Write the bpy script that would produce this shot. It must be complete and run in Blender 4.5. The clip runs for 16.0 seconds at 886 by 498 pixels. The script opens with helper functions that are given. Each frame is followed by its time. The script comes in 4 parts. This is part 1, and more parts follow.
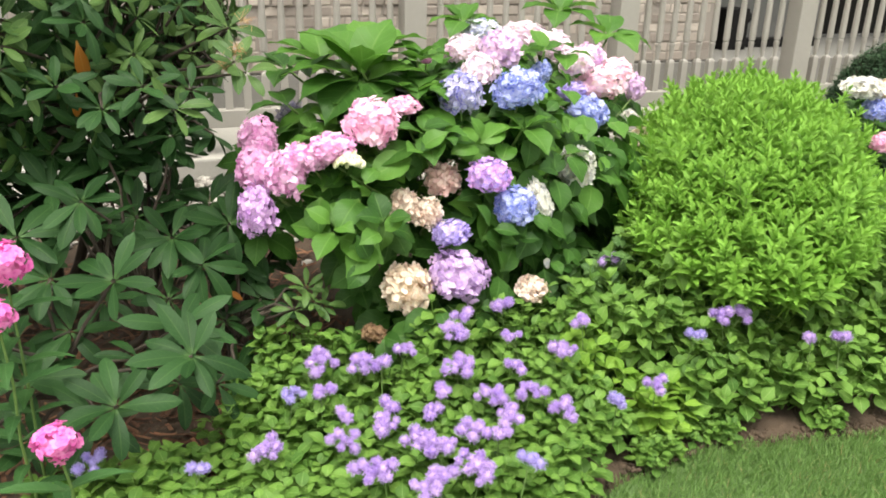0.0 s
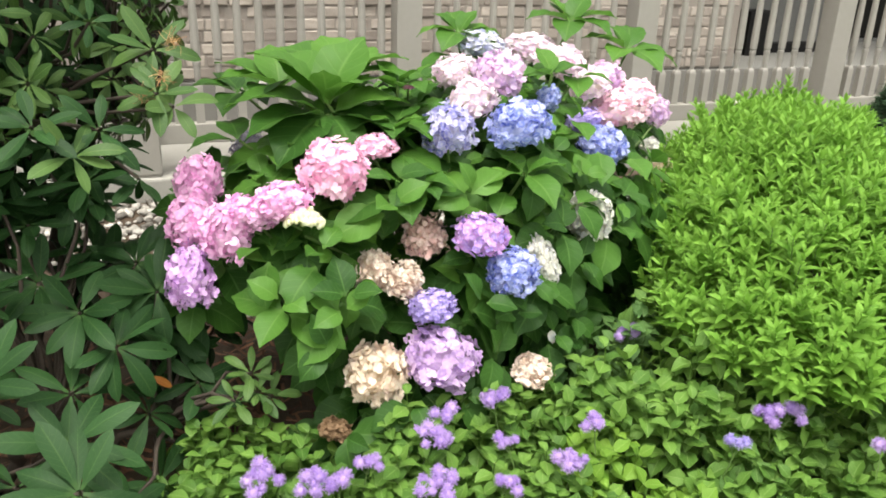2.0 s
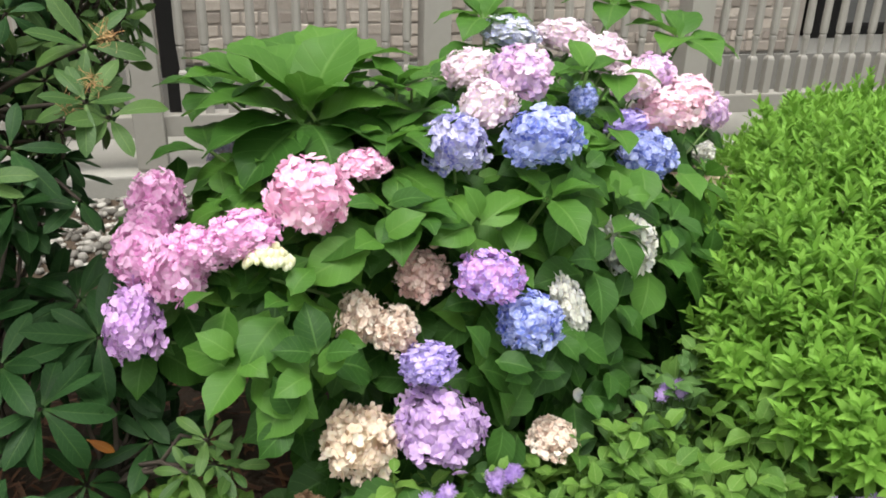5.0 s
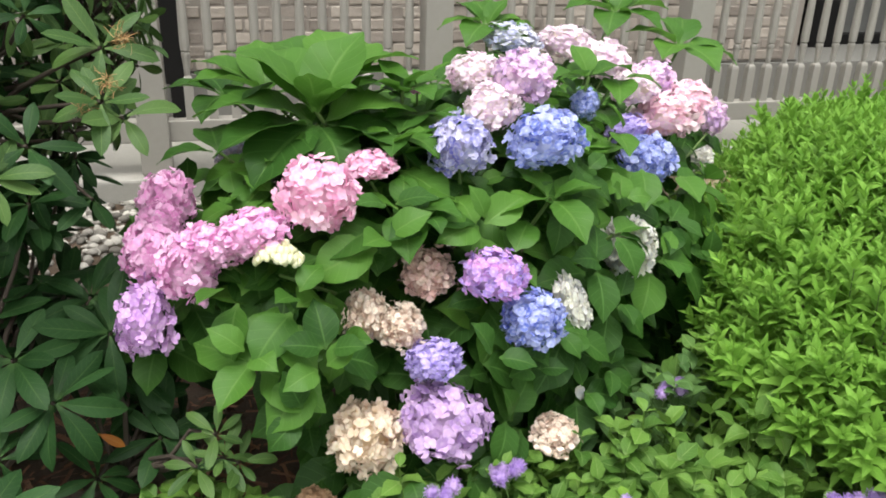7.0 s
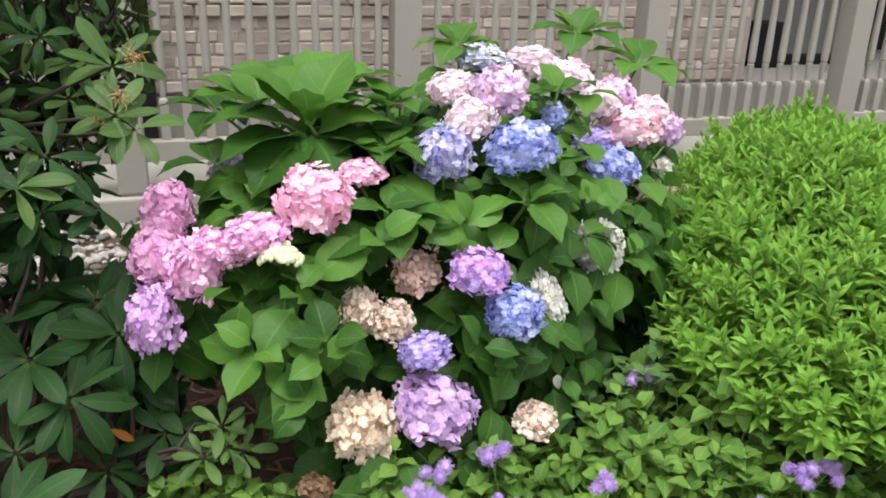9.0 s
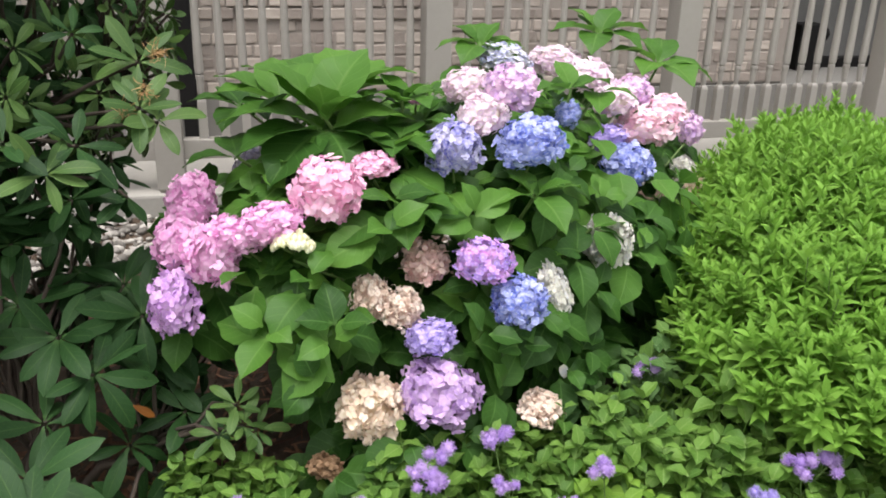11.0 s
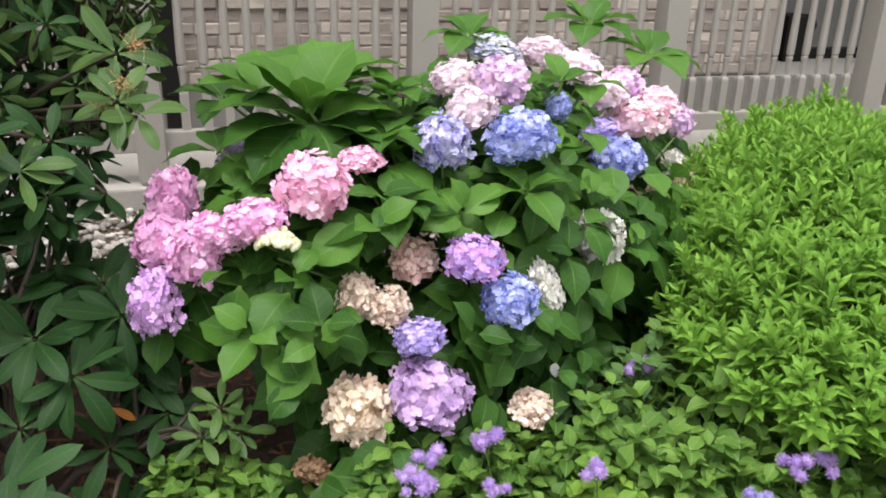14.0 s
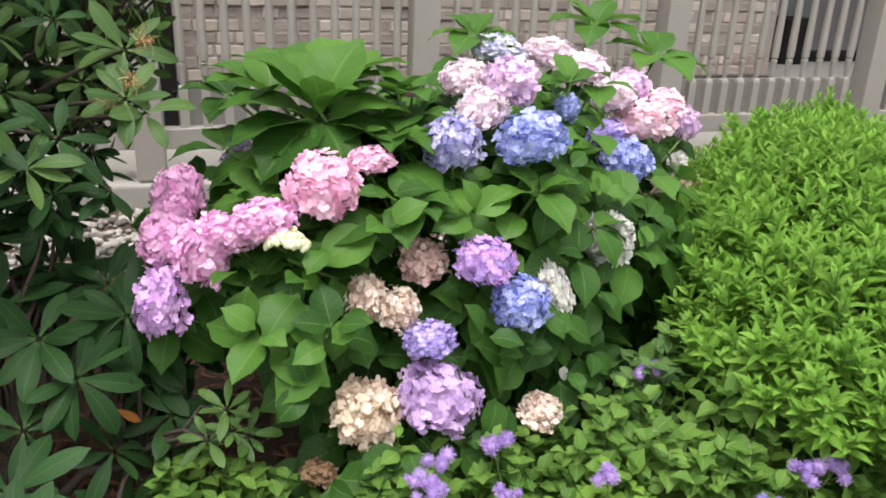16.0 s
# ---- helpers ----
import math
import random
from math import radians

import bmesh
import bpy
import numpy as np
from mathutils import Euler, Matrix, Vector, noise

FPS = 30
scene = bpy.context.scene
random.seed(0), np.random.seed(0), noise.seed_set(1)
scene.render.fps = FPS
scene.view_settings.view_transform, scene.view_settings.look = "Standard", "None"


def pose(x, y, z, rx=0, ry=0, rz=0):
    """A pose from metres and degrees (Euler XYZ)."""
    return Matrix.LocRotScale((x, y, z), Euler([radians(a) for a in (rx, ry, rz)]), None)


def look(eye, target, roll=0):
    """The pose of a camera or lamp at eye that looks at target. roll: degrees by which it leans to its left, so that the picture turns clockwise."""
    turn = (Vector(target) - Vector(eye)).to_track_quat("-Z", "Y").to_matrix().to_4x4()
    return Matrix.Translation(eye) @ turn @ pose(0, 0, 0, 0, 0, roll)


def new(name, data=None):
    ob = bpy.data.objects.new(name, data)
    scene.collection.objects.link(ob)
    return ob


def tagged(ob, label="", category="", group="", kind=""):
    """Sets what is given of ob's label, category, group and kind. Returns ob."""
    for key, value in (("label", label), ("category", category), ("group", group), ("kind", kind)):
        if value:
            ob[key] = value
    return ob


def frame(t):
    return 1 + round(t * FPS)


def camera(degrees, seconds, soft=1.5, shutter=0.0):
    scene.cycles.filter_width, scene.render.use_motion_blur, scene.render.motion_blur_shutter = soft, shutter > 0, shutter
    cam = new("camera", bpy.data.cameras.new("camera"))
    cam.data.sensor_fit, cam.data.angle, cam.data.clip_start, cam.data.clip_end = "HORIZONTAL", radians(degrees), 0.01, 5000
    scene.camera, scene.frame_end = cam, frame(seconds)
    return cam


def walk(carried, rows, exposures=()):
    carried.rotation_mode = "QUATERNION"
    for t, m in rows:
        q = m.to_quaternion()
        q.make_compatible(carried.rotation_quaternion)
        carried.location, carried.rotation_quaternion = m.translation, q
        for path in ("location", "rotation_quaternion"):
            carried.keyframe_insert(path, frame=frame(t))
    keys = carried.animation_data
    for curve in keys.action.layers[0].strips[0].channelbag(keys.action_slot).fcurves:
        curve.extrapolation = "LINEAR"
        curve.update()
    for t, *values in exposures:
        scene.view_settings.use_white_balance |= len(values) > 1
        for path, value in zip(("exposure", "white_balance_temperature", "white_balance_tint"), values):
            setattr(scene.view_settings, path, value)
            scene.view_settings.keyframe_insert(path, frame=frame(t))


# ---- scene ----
cam = camera(56.9, 16.0, soft=1.8)
METRES, EYE, TILT, LEAN, TURN = 1.4, 1.26, 0.0, 0.0, -19.0
ROWS = [
    (0.0, 0.0, 0.0, 0.0, 0.49, -21.38, -1.25),
    (0.5, 0.0129, 0.0931, -0.0006, 1.34, -21.77, -1.63),
    (1.0, 0.0598, 0.1958, 0.0092, 2.25, -21.4, -2.52),
    (1.5, 0.0712, 0.2595, 0.0044, 3.26, -22.56, -2.28),
    (2.0, 0.0376, 0.3417, 0.0094, 1.17, -21.9, -1.75),
    (2.5, 0.0007, 0.3936, 0.0004, 0.27, -22.07, -1.3),
    (3.0, -0.0012, 0.4431, -0.0011, 0.85, -22.52, -1.27),
    (3.5, 0.0422, 0.5142, -0.0076, 3.15, -23.42, -0.72),
    (4.0, 0.0905, 0.5737, -0.0039, 5.62, -23.32, -1.36),
    (4.5, 0.092, 0.6031, -0.0013, 4.67, -23.66, -1.23),
    (7.0, 0.0833, 0.5757, -0.0054, 4.49, -22.92, -1.6),
    (7.5, 0.1015, 0.5625, -0.0084, 5.02, -23.05, -1.44),
    (8.0, 0.09, 0.5358, -0.006, 2.85, -22.37, -1.29),
    (8.5, 0.0625, 0.5029, -0.0022, 1.34, -21.84, -1.98),
    (9.0, 0.0502, 0.4773, -0.0022, 1.47, -21.19, -1.73),
    (11.5, 0.115, 0.4308, -0.005, 5.03, -21.03, -1.28),
    (12.0, 0.1179, 0.4303, -0.0045, 5.15, -21.08, -1.2),
    (12.5, 0.1217, 0.4315, -0.0056, 5.75, -21.14, -0.8),
    (13.0, 0.1263, 0.4404, -0.0061, 5.53, -21.28, -1.2),
    (13.5, 0.1155, 0.4541, -0.0054, 4.46, -21.29, -1.36),
    (14.0, 0.0991, 0.4647, -0.0062, 3.65, -21.64, -1.53),
    (14.5, 0.088, 0.4677, -0.0062, 3.39, -21.53, -1.82),
    (15.0, 0.0805, 0.468, -0.007, 3.14, -21.61, -2.01),
    (15.5, 0.0741, 0.4724, -0.0095, 2.89, -21.68, -2.05),
    (16.0, 0.0709, 0.4764, -0.0084, 3.25, -21.69, -2.18),
]
walk(cam, [(t, pose(0, 0, EYE, TILT, LEAN, TURN) @ pose(METRES * x, METRES * y, METRES * z, 90 + pitch, roll, yaw)) for t, x, y, z, yaw, pitch, roll in ROWS], [(0.0, 1.57, 6900, 4), (2.5, 1.44, 6750, 4), (3.6, 1.34, 6650, 4), (4.5, 1.14, 6550, 4), (8.3, 1.11, 6550, 4), (9.5, 1.11, 6500, 10), (16.0, 1.11, 6500, 10)])

# ---- world and light ----
world = bpy.data.worlds.new("overcast_sky")
scene.world = world
world.use_nodes = True
wt = world.node_tree
sky = wt.nodes.new("ShaderNodeTexSky")
sky.sky_type, sky.sun_disc = "NISHITA", False
sky.sun_elevation, sky.sun_rotation = radians(72), radians(200)
sky.air_density, sky.dust_density, sky.ozone_density = 1.0, 4.0, 1.0
veil = wt.nodes.new("ShaderNodeHueSaturation")
veil.inputs["Saturation"].default_value = 0.12
wt.links.new(sky.outputs[0], veil.inputs["Color"])
wt.links.new(veil.outputs[0], wt.nodes["Background"].inputs["Color"])
wt.nodes["Background"].inputs["Strength"].default_value = 0.150
sun_data = bpy.data.lights.new("sun", "SUN")
sun_data.energy, sun_data.angle, sun_data.color = 1.35, radians(34), (1.0, 0.97, 0.92)
sun = new("sun", sun_data)
sun.matrix_world = look((-0.9, -2.3, 8.0), (0, 0, 0))


# ---- materials ----
class Nodes:
    """A small node tree writer for one material."""

    def __init__(self, name):
        self.mat = bpy.data.materials.new(name)
        self.mat.use_nodes = True
        self.tree = self.mat.node_tree
        self.tree.nodes.clear()
        self.out = self.tree.nodes.new("ShaderNodeOutputMaterial")

    def node(self, kind, **inputs):
        n = self.tree.nodes.new("ShaderNode" + kind)
        for key, value in inputs.items():
            self.put(n.inputs[key.replace("_", " ")], value)
        return n

    def put(self, socket, value):
        if isinstance(value, bpy.types.NodeSocket):
            self.tree.links.new(value, socket)
        elif isinstance(value, tuple) and len(value) == 3 and socket.type == "RGBA":
            socket.default_value = (*value, 1)
        else:
            socket.default_value = value

    def math(self, op, a, b=0.0, clamp=False):
        n = self.tree.nodes.new("ShaderNodeMath")
        n.operation, n.use_clamp = op, clamp
        self.put(n.inputs[0], a)
        self.put(n.inputs[1], b)
        return n.outputs[0]

    def mix(self, f, a, b, blend="MIX"):
        n = self.tree.nodes.new("ShaderNodeMix")
        n.data_type, n.blend_type = "RGBA", blend
        self.put(n.inputs[0], f)
        self.put(n.inputs[6], a)
        self.put(n.inputs[7], b)
        return n.outputs[2]

    def ramp(self, f, lo, hi):
        n = self.node("MapRange", Value=f)
        n.interpolation_type = "SMOOTHSTEP"
        n.inputs["From Min"].default_value, n.inputs["From Max"].default_value = lo, hi
        return n.outputs[0]

    def noise(self, scale, detail=3.0, vector=None, rough=0.55):
        n = self.node("TexNoise", Scale=scale, Detail=detail, Roughness=rough)
        if vector is None:
            vector = self.node("TexCoord").outputs["Object"]
        self.put(n.inputs["Vector"], vector)
        return n.outputs["Fac"]

    def position(self):
        return self.node("NewGeometry").outputs["Position"]

    def chance(self):
        """A number from 0 to 1 for each object and each loose piece of a mesh."""
        return self.math("FRACT", self.math("ADD", self.node("ObjectInfo").outputs["Random"], self.node("NewGeometry").outputs["Random Per Island"]))

    def bump(self, height, strength=0.3, distance=0.01):
        return self.node("Bump", Height=height, Strength=strength, Distance=distance).outputs[0]

    def done(self, shader):
        self.tree.links.new(shader, self.out.inputs["Surface"])
        return self.mat


def leaf_material(name, deep, light, vein, rough=0.45, through_light=0.28, ribs=7.0, vein_strength=0.5, odd=None, shine=0.22):
    """A leaf with midrib and side veins along its own length, and a tone of its own."""
    m = Nodes(name)
    uv = m.node("SeparateXYZ", Vector=m.node("UVMap").outputs[0])
    across = m.math("ABSOLUTE", m.math("SUBTRACT", uv.outputs[0], 0.5))
    along = uv.outputs[1]
    rib = m.math("SUBTRACT", 1.0, m.ramp(across, 0.012, 0.045))
    wave = m.math("ABSOLUTE", m.math("SUBTRACT", m.math("FRACT", m.math("SUBTRACT", m.math("MULTIPLY", along, ribs), m.math("MULTIPLY", across, 3.0))), 0.5))
    side = m.math("MULTIPLY", m.math("SUBTRACT", 1.0, m.ramp(wave, 0.02, 0.10)), 0.38)
    stalk = m.math("SUBTRACT", 1.0, m.ramp(along, 0.05, 0.16))
    veins = m.math("MAXIMUM", m.math("MAXIMUM", rib, side), stalk)
    tone = m.math("ADD", m.math("MULTIPLY", m.chance(), 0.65), m.math("MULTIPLY", m.noise(9.0, 4.0, m.position()), 0.5))
    tone = m.math("SUBTRACT", tone, 0.1, True)
    colour = m.mix(tone, deep, light)
    if odd:
        colour = m.mix(m.math("MULTIPLY", m.ramp(m.chance(), 0.955, 0.965), 0.8), colour, odd)
    spots = m.ramp(m.noise(260.0, 2.0, m.position()), 0.62, 0.75)
    colour = m.mix(m.math("MULTIPLY", spots, 0.18), colour, vein)
    colour = m.mix(m.math("MULTIPLY", veins, vein_strength), colour, vein)
    relief = m.math("SUBTRACT", m.math("MULTIPLY", m.noise(120.0, 2.0, m.position()), 0.35), veins)
    normal = m.bump(relief, 0.35, 0.0015)
    gloss = m.node("BsdfPrincipled", Base_Color=colour, Roughness=rough, Normal=normal)
    gloss.inputs["Specular IOR Level"].default_value = shine
    lit = m.node("BsdfTranslucent", Color=m.mix(0.35, colour, light, "MIX"), Normal=normal)
    both = m.node("MixShader", Fac=through_light)
    m.put(both.inputs[1], gloss.outputs[0])
    m.put(both.inputs[2], lit.outputs[0])
    return m.done(both.outputs[0])


def petal_material(name, one, two, heart, edge=None, rim=0.75):
    """Petals between two tones, paler or darker at the heart of each floret, with browned or pale edges."""
    m = Nodes(name)
    along = m.node("SeparateXYZ", Vector=m.node("UVMap").outputs[0]).outputs[1]
    pick = m.math("ADD", m.math("MULTIPLY", m.chance(), 0.8), m.math("MULTIPLY", m.math("SUBTRACT", m.noise(22.0, 3.0, m.position()), 0.4), 1.2), True)
    pick = m.math("ADD", pick, m.math("MULTIPLY", m.math("SUBTRACT", m.noise(95.0, 3.0, m.position()), 0.5), 1.3), True)
    colour = m.mix(pick, one, two)
    colour = m.mix(m.math("MULTIPLY", m.math("SUBTRACT", 1.0, m.ramp(along, 0.0, 0.45)), 0.7), colour, heart)
    if edge:
        colour = m.mix(m.math("MULTIPLY", m.ramp(along, 0.72, 1.0), rim), colour, edge)
    gloss = m.node("BsdfPrincipled", Base_Color=colour, Roughness=0.65, Normal=m.bump(m.noise(220.0, 2.0, m.position()), 0.25, 0.001))
    gloss.inputs["Specular IOR Level"].default_value = 0.2
    lit = m.node("BsdfTranslucent", Color=colour)
    both = m.node("MixShader", Fac=0.32)
    m.put(both.inputs[1], gloss.outputs[0])
    m.put(both.inputs[2], lit.outputs[0])
    return m.done(both.outputs[0])


def plain_material(name, one, two, rough=0.7, fine=60.0, coarse=4.0, relief=0.3, depth=0.004, each=0.3, metal=0.0, shine=0.5):
    """A solid surface with grain and stains at two scales."""
    m = Nodes(name)
    f = m.math("ADD", m.math("MULTIPLY", m.noise(coarse, 4.0, m.position()), 0.7), m.math("MULTIPLY", m.noise(fine, 4.0, m.position()), 0.5))
    f = m.math("ADD", m.math("SUBTRACT", f, 0.25), m.math("MULTIPLY", m.math("SUBTRACT", m.chance(), 0.5), each), True)
    dull = m.math("ADD", rough - 0.1, m.math("MULTIPLY", m.noise(fine * 0.5, 3.0, m.position()), 0.2))
    b = m.node("BsdfPrincipled", Base_Color=m.mix(f, one, two), Roughness=dull, Metallic=metal, Normal=m.bump(m.noise(fine, 5.0, m.position(), 0.7), relief, depth))
    b.inputs["Specular IOR Level"].default_value = shine
    return m.done(b.outputs[0])


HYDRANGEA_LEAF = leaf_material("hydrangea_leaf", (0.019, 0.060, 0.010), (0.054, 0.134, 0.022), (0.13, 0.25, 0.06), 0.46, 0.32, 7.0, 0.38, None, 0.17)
# young leaves, also used as the brighter-lit copy of the leaf above
HYDRANGEA_YOUNG_LIT = leaf_material("hydrangea_young_lit_leaf", (0.042, 0.120, 0.016), (0.108, 0.236, 0.036), (0.18, 0.31, 0.08), 0.46, 0.38, 7.0, 0.34, None, 0.22)
RHODO_LEAF = leaf_material("rhododendron_leaf", (0.008, 0.027, 0.007), (0.025, 0.066, 0.018), (0.10, 0.17, 0.05), 0.50, 0.12, 9.0, 0.22, None, 0.13)
RHODO_YOUNG_LIT = leaf_material("rhododendron_pale_leaf", (0.026, 0.064, 0.015), (0.085, 0.150, 0.038), (0.18, 0.26, 0.08), 0.48, 0.18, 9.0, 0.3, None, 0.2)
RHODO_OLD = leaf_material("withered_orange_leaf", (0.22, 0.07, 0.012), (0.34, 0.13, 0.02), (0.36, 0.22, 0.07), 0.5, 0.2, 9.0, 0.3)
MOUND_LEAF = leaf_material("mound_leaf", (0.094, 0.216, 0.023), (0.242, 0.432, 0.070), (0.26, 0.45, 0.09), 0.55, 0.36, 6.0, 0.3, None, 0.18)
AGERATUM_LEAF = leaf_material("flossflower_leaf", (0.033, 0.092, 0.014), (0.166, 0.296, 0.054), (0.27, 0.38, 0.13), 0.5, 0.32, 6.0, 0.4, None, 0.16)
LIME_LEAF = leaf_material("lime_green_leaf", (0.085, 0.185, 0.020), (0.205, 0.345, 0.050), (0.30, 0.43, 0.12), 0.5, 0.35, 6.0, 0.4, None, 0.16)
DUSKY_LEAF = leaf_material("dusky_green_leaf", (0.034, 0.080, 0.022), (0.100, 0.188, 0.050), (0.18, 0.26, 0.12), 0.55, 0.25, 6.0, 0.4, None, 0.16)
PHLOX_LEAF = leaf_material("phlox_leaf", (0.014, 0.045, 0.012), (0.040, 0.100, 0.026), (0.11, 0.19, 0.07), 0.45, 0.18, 8.0, 0.3)
YEW_LEAF = leaf_material("yew_needle", (0.009, 0.026, 0.010), (0.026, 0.058, 0.022), (0.04, 0.07, 0.035), 0.7, 0.1, 1.0, 0.1)
GRASS_BLADE = leaf_material("grass_blade", (0.085, 0.165, 0.040), (0.170, 0.280, 0.082), (0.18, 0.30, 0.09), 0.5, 0.25, 1.0, 0.15, (0.30, 0.26, 0.12))
PETALS = {
    "pink": petal_material("pink_petal", (0.84, 0.36, 0.60), (0.93, 0.64, 0.79), (0.90, 0.66, 0.76), (0.92, 0.82, 0.88), 0.38),
    "deep_pink": petal_material("orchid_pink_petal", (0.80, 0.33, 0.66), (0.92, 0.60, 0.82), (0.86, 0.62, 0.78), (0.92, 0.80, 0.90), 0.35),
    "pale_pink": petal_material("pale_pink_petal", (0.84, 0.48, 0.64), (0.92, 0.74, 0.80), (0.90, 0.80, 0.70), (0.92, 0.84, 0.88), 0.35),
    "blush": petal_material("blush_petal", (0.76, 0.54, 0.72), (0.88, 0.78, 0.82), (0.86, 0.82, 0.64), (0.90, 0.84, 0.88), 0.35),
    "lilac": petal_material("lilac_petal", (0.62, 0.40, 0.74), (0.90, 0.66, 0.80), (0.84, 0.72, 0.78), (0.90, 0.82, 0.90), 0.35),
    "lilac_pink": petal_material("lilac_pink_petal", (0.42, 0.30, 0.76), (0.76, 0.38, 0.72), (0.78, 0.66, 0.84), (0.88, 0.80, 0.92), 0.35),
    "lavender": petal_material("lavender_petal", (0.36, 0.27, 0.70), (0.62, 0.50, 0.86), (0.76, 0.70, 0.88), (0.86, 0.82, 0.92), 0.35),
    "purple": petal_material("purple_petal", (0.45, 0.28, 0.60), (0.71, 0.50, 0.75), (0.74, 0.58, 0.76), (0.84, 0.72, 0.88), 0.35),
    "blue": petal_material("blue_petal", (0.14, 0.19, 0.60), (0.52, 0.55, 0.88), (0.72, 0.74, 0.88), (0.84, 0.84, 0.92), 0.4),
    "blue_white": petal_material("blue_and_white_petal", (0.22, 0.21, 0.62), (0.72, 0.68, 0.84), (0.78, 0.74, 0.80), (0.90, 0.86, 0.90), 0.4),
    "pale_blue": petal_material("pale_blue_petal", (0.42, 0.43, 0.70), (0.80, 0.78, 0.82), (0.74, 0.78, 0.52), (0.88, 0.86, 0.88), 0.35),
    "orchid": petal_material("orchid_purple_petal", (0.56, 0.30, 0.68), (0.78, 0.50, 0.80), (0.80, 0.62, 0.80), (0.88, 0.78, 0.90), 0.35),
    "cream": petal_material("cream_petal", (0.80, 0.64, 0.50), (0.90, 0.80, 0.68), (0.76, 0.60, 0.38), (0.74, 0.54, 0.45)),
    "tan": petal_material("withered_tan_petal", (0.78, 0.60, 0.50), (0.92, 0.84, 0.75), (0.66, 0.46, 0.38), (0.66, 0.48, 0.43)),
    "dusty": petal_material("dusty_pink_petal", (0.78, 0.50, 0.48), (0.88, 0.70, 0.64), (0.76, 0.56, 0.46), (0.70, 0.46, 0.42)),
    "faded": petal_material("faded_white_petal", (0.56, 0.56, 0.60), (0.88, 0.86, 0.76), (0.74, 0.70, 0.56), (0.56, 0.46, 0.46)),
    "faded_blue": petal_material("faded_violet_petal", (0.30, 0.28, 0.48), (0.70, 0.66, 0.70), (0.46, 0.36, 0.40), (0.30, 0.20, 0.28)),
    "ivory": petal_material("ivory_bud", (0.82, 0.78, 0.50), (0.86, 0.84, 0.64), (0.74, 0.74, 0.40)),
    "brown": petal_material("dried_brown_petal", (0.28, 0.17, 0.10), (0.42, 0.28, 0.17), (0.24, 0.14, 0.08)),
    "floss": petal_material("flossflower_petal", (0.34, 0.21, 0.57), (0.58, 0.41, 0.72), (0.48, 0.32, 0.64)),
    "floss_blue": petal_material("flossflower_blue_petal", (0.29, 0.23, 0.58), (0.50, 0.42, 0.76), (0.46, 0.38, 0.66)),
    "magenta": petal_material("magenta_petal", (0.70, 0.10, 0.42), (0.86, 0.30, 0.62), (0.62, 0.06, 0.36)),
}
STEM = plain_material("green_stem", (0.07, 0.13, 0.03), (0.15, 0.22, 0.06), 0.6)
BARK = plain_material("brown_bark", (0.024, 0.016, 0.011), (0.070, 0.050, 0.036), 0.85, 90.0, 10.0, 0.6)
RAIL_PAINT = plain_material("taupe_painted_wood", (0.245, 0.226, 0.203), (0.315, 0.292, 0.265), 0.55, 35.0, 3.0, 0.12, 0.002, 0.15)
CONCRETE = plain_material("concrete", (0.24, 0.225, 0.205), (0.36, 0.34, 0.31), 0.85, 70.0, 2.5, 0.3, 0.003)
PLINTH = plain_material("grey_painted_concrete", (0.13, 0.122, 0.113), (0.18, 0.17, 0.158), 0.8, 60.0, 2.0, 0.3, 0.003)
BRICK = plain_material("tumbled_brick", (0.215, 0.180, 0.158), (0.40, 0.345, 0.302), 0.88, 70.0, 9.0, 0.6, 0.004, 1.2)
MORTAR = plain_material("mortar", (0.215, 0.185, 0.164), (0.285, 0.250, 0.224), 0.95, 120.0, 6.0, 0.5)
BLACK = plain_material("black_metal", (0.005, 0.0045, 0.0045), (0.010, 0.009, 0.009), 0.7, 50.0, 5.0, 0.15, 0.002, 0.3, 0.0, 0.15)
SIDING = plain_material("grey_wall", (0.105, 0.100, 0.096), (0.165, 0.158, 0.150), 0.8, 30.0, 9.0, 0.3, 0.004)
DARK_GLASS = plain_material("dark_doorway", (0.006, 0.005, 0.005), (0.012, 0.010, 0.009), 0.4, 20.0, 2.0, 0.05, 0.001, 0.3, 0.0, 0.12)
SOIL = plain_material("brown_soil", (0.036, 0.022, 0.013), (0.105, 0.068, 0.042), 0.95, 60.0, 7.0, 0.9, 0.012)
TURF = plain_material("turf", (0.052, 0.098, 0.026), (0.105, 0.172, 0.048), 0.95, 80.0, 2.0, 0.9, 0.01)
CHIP = plain_material("bark_chip", (0.065, 0.027, 0.014), (0.24, 0.115, 0.06), 0.9, 120.0, 20.0, 0.6, 0.003, 1.0)
PEBBLE = plain_material("pebble", (0.095, 0.083, 0.072), (0.40, 0.37, 0.335), 0.8, 90.0, 20.0, 0.3, 0.002, 1.3)
STRAW = plain_material("dry_straw", (0.30, 0.15, 0.06), (0.52, 0.34, 0.16), 0.8, 90.0, 20.0, 0.3, 0.002, 1.0)
DARK_STRIP = plain_material("dark_line", (0.05, 0.045, 0.04), (0.09, 0.08, 0.07), 0.9)


# ---- mesh tools ----
rng = np.random.default_rng(7)


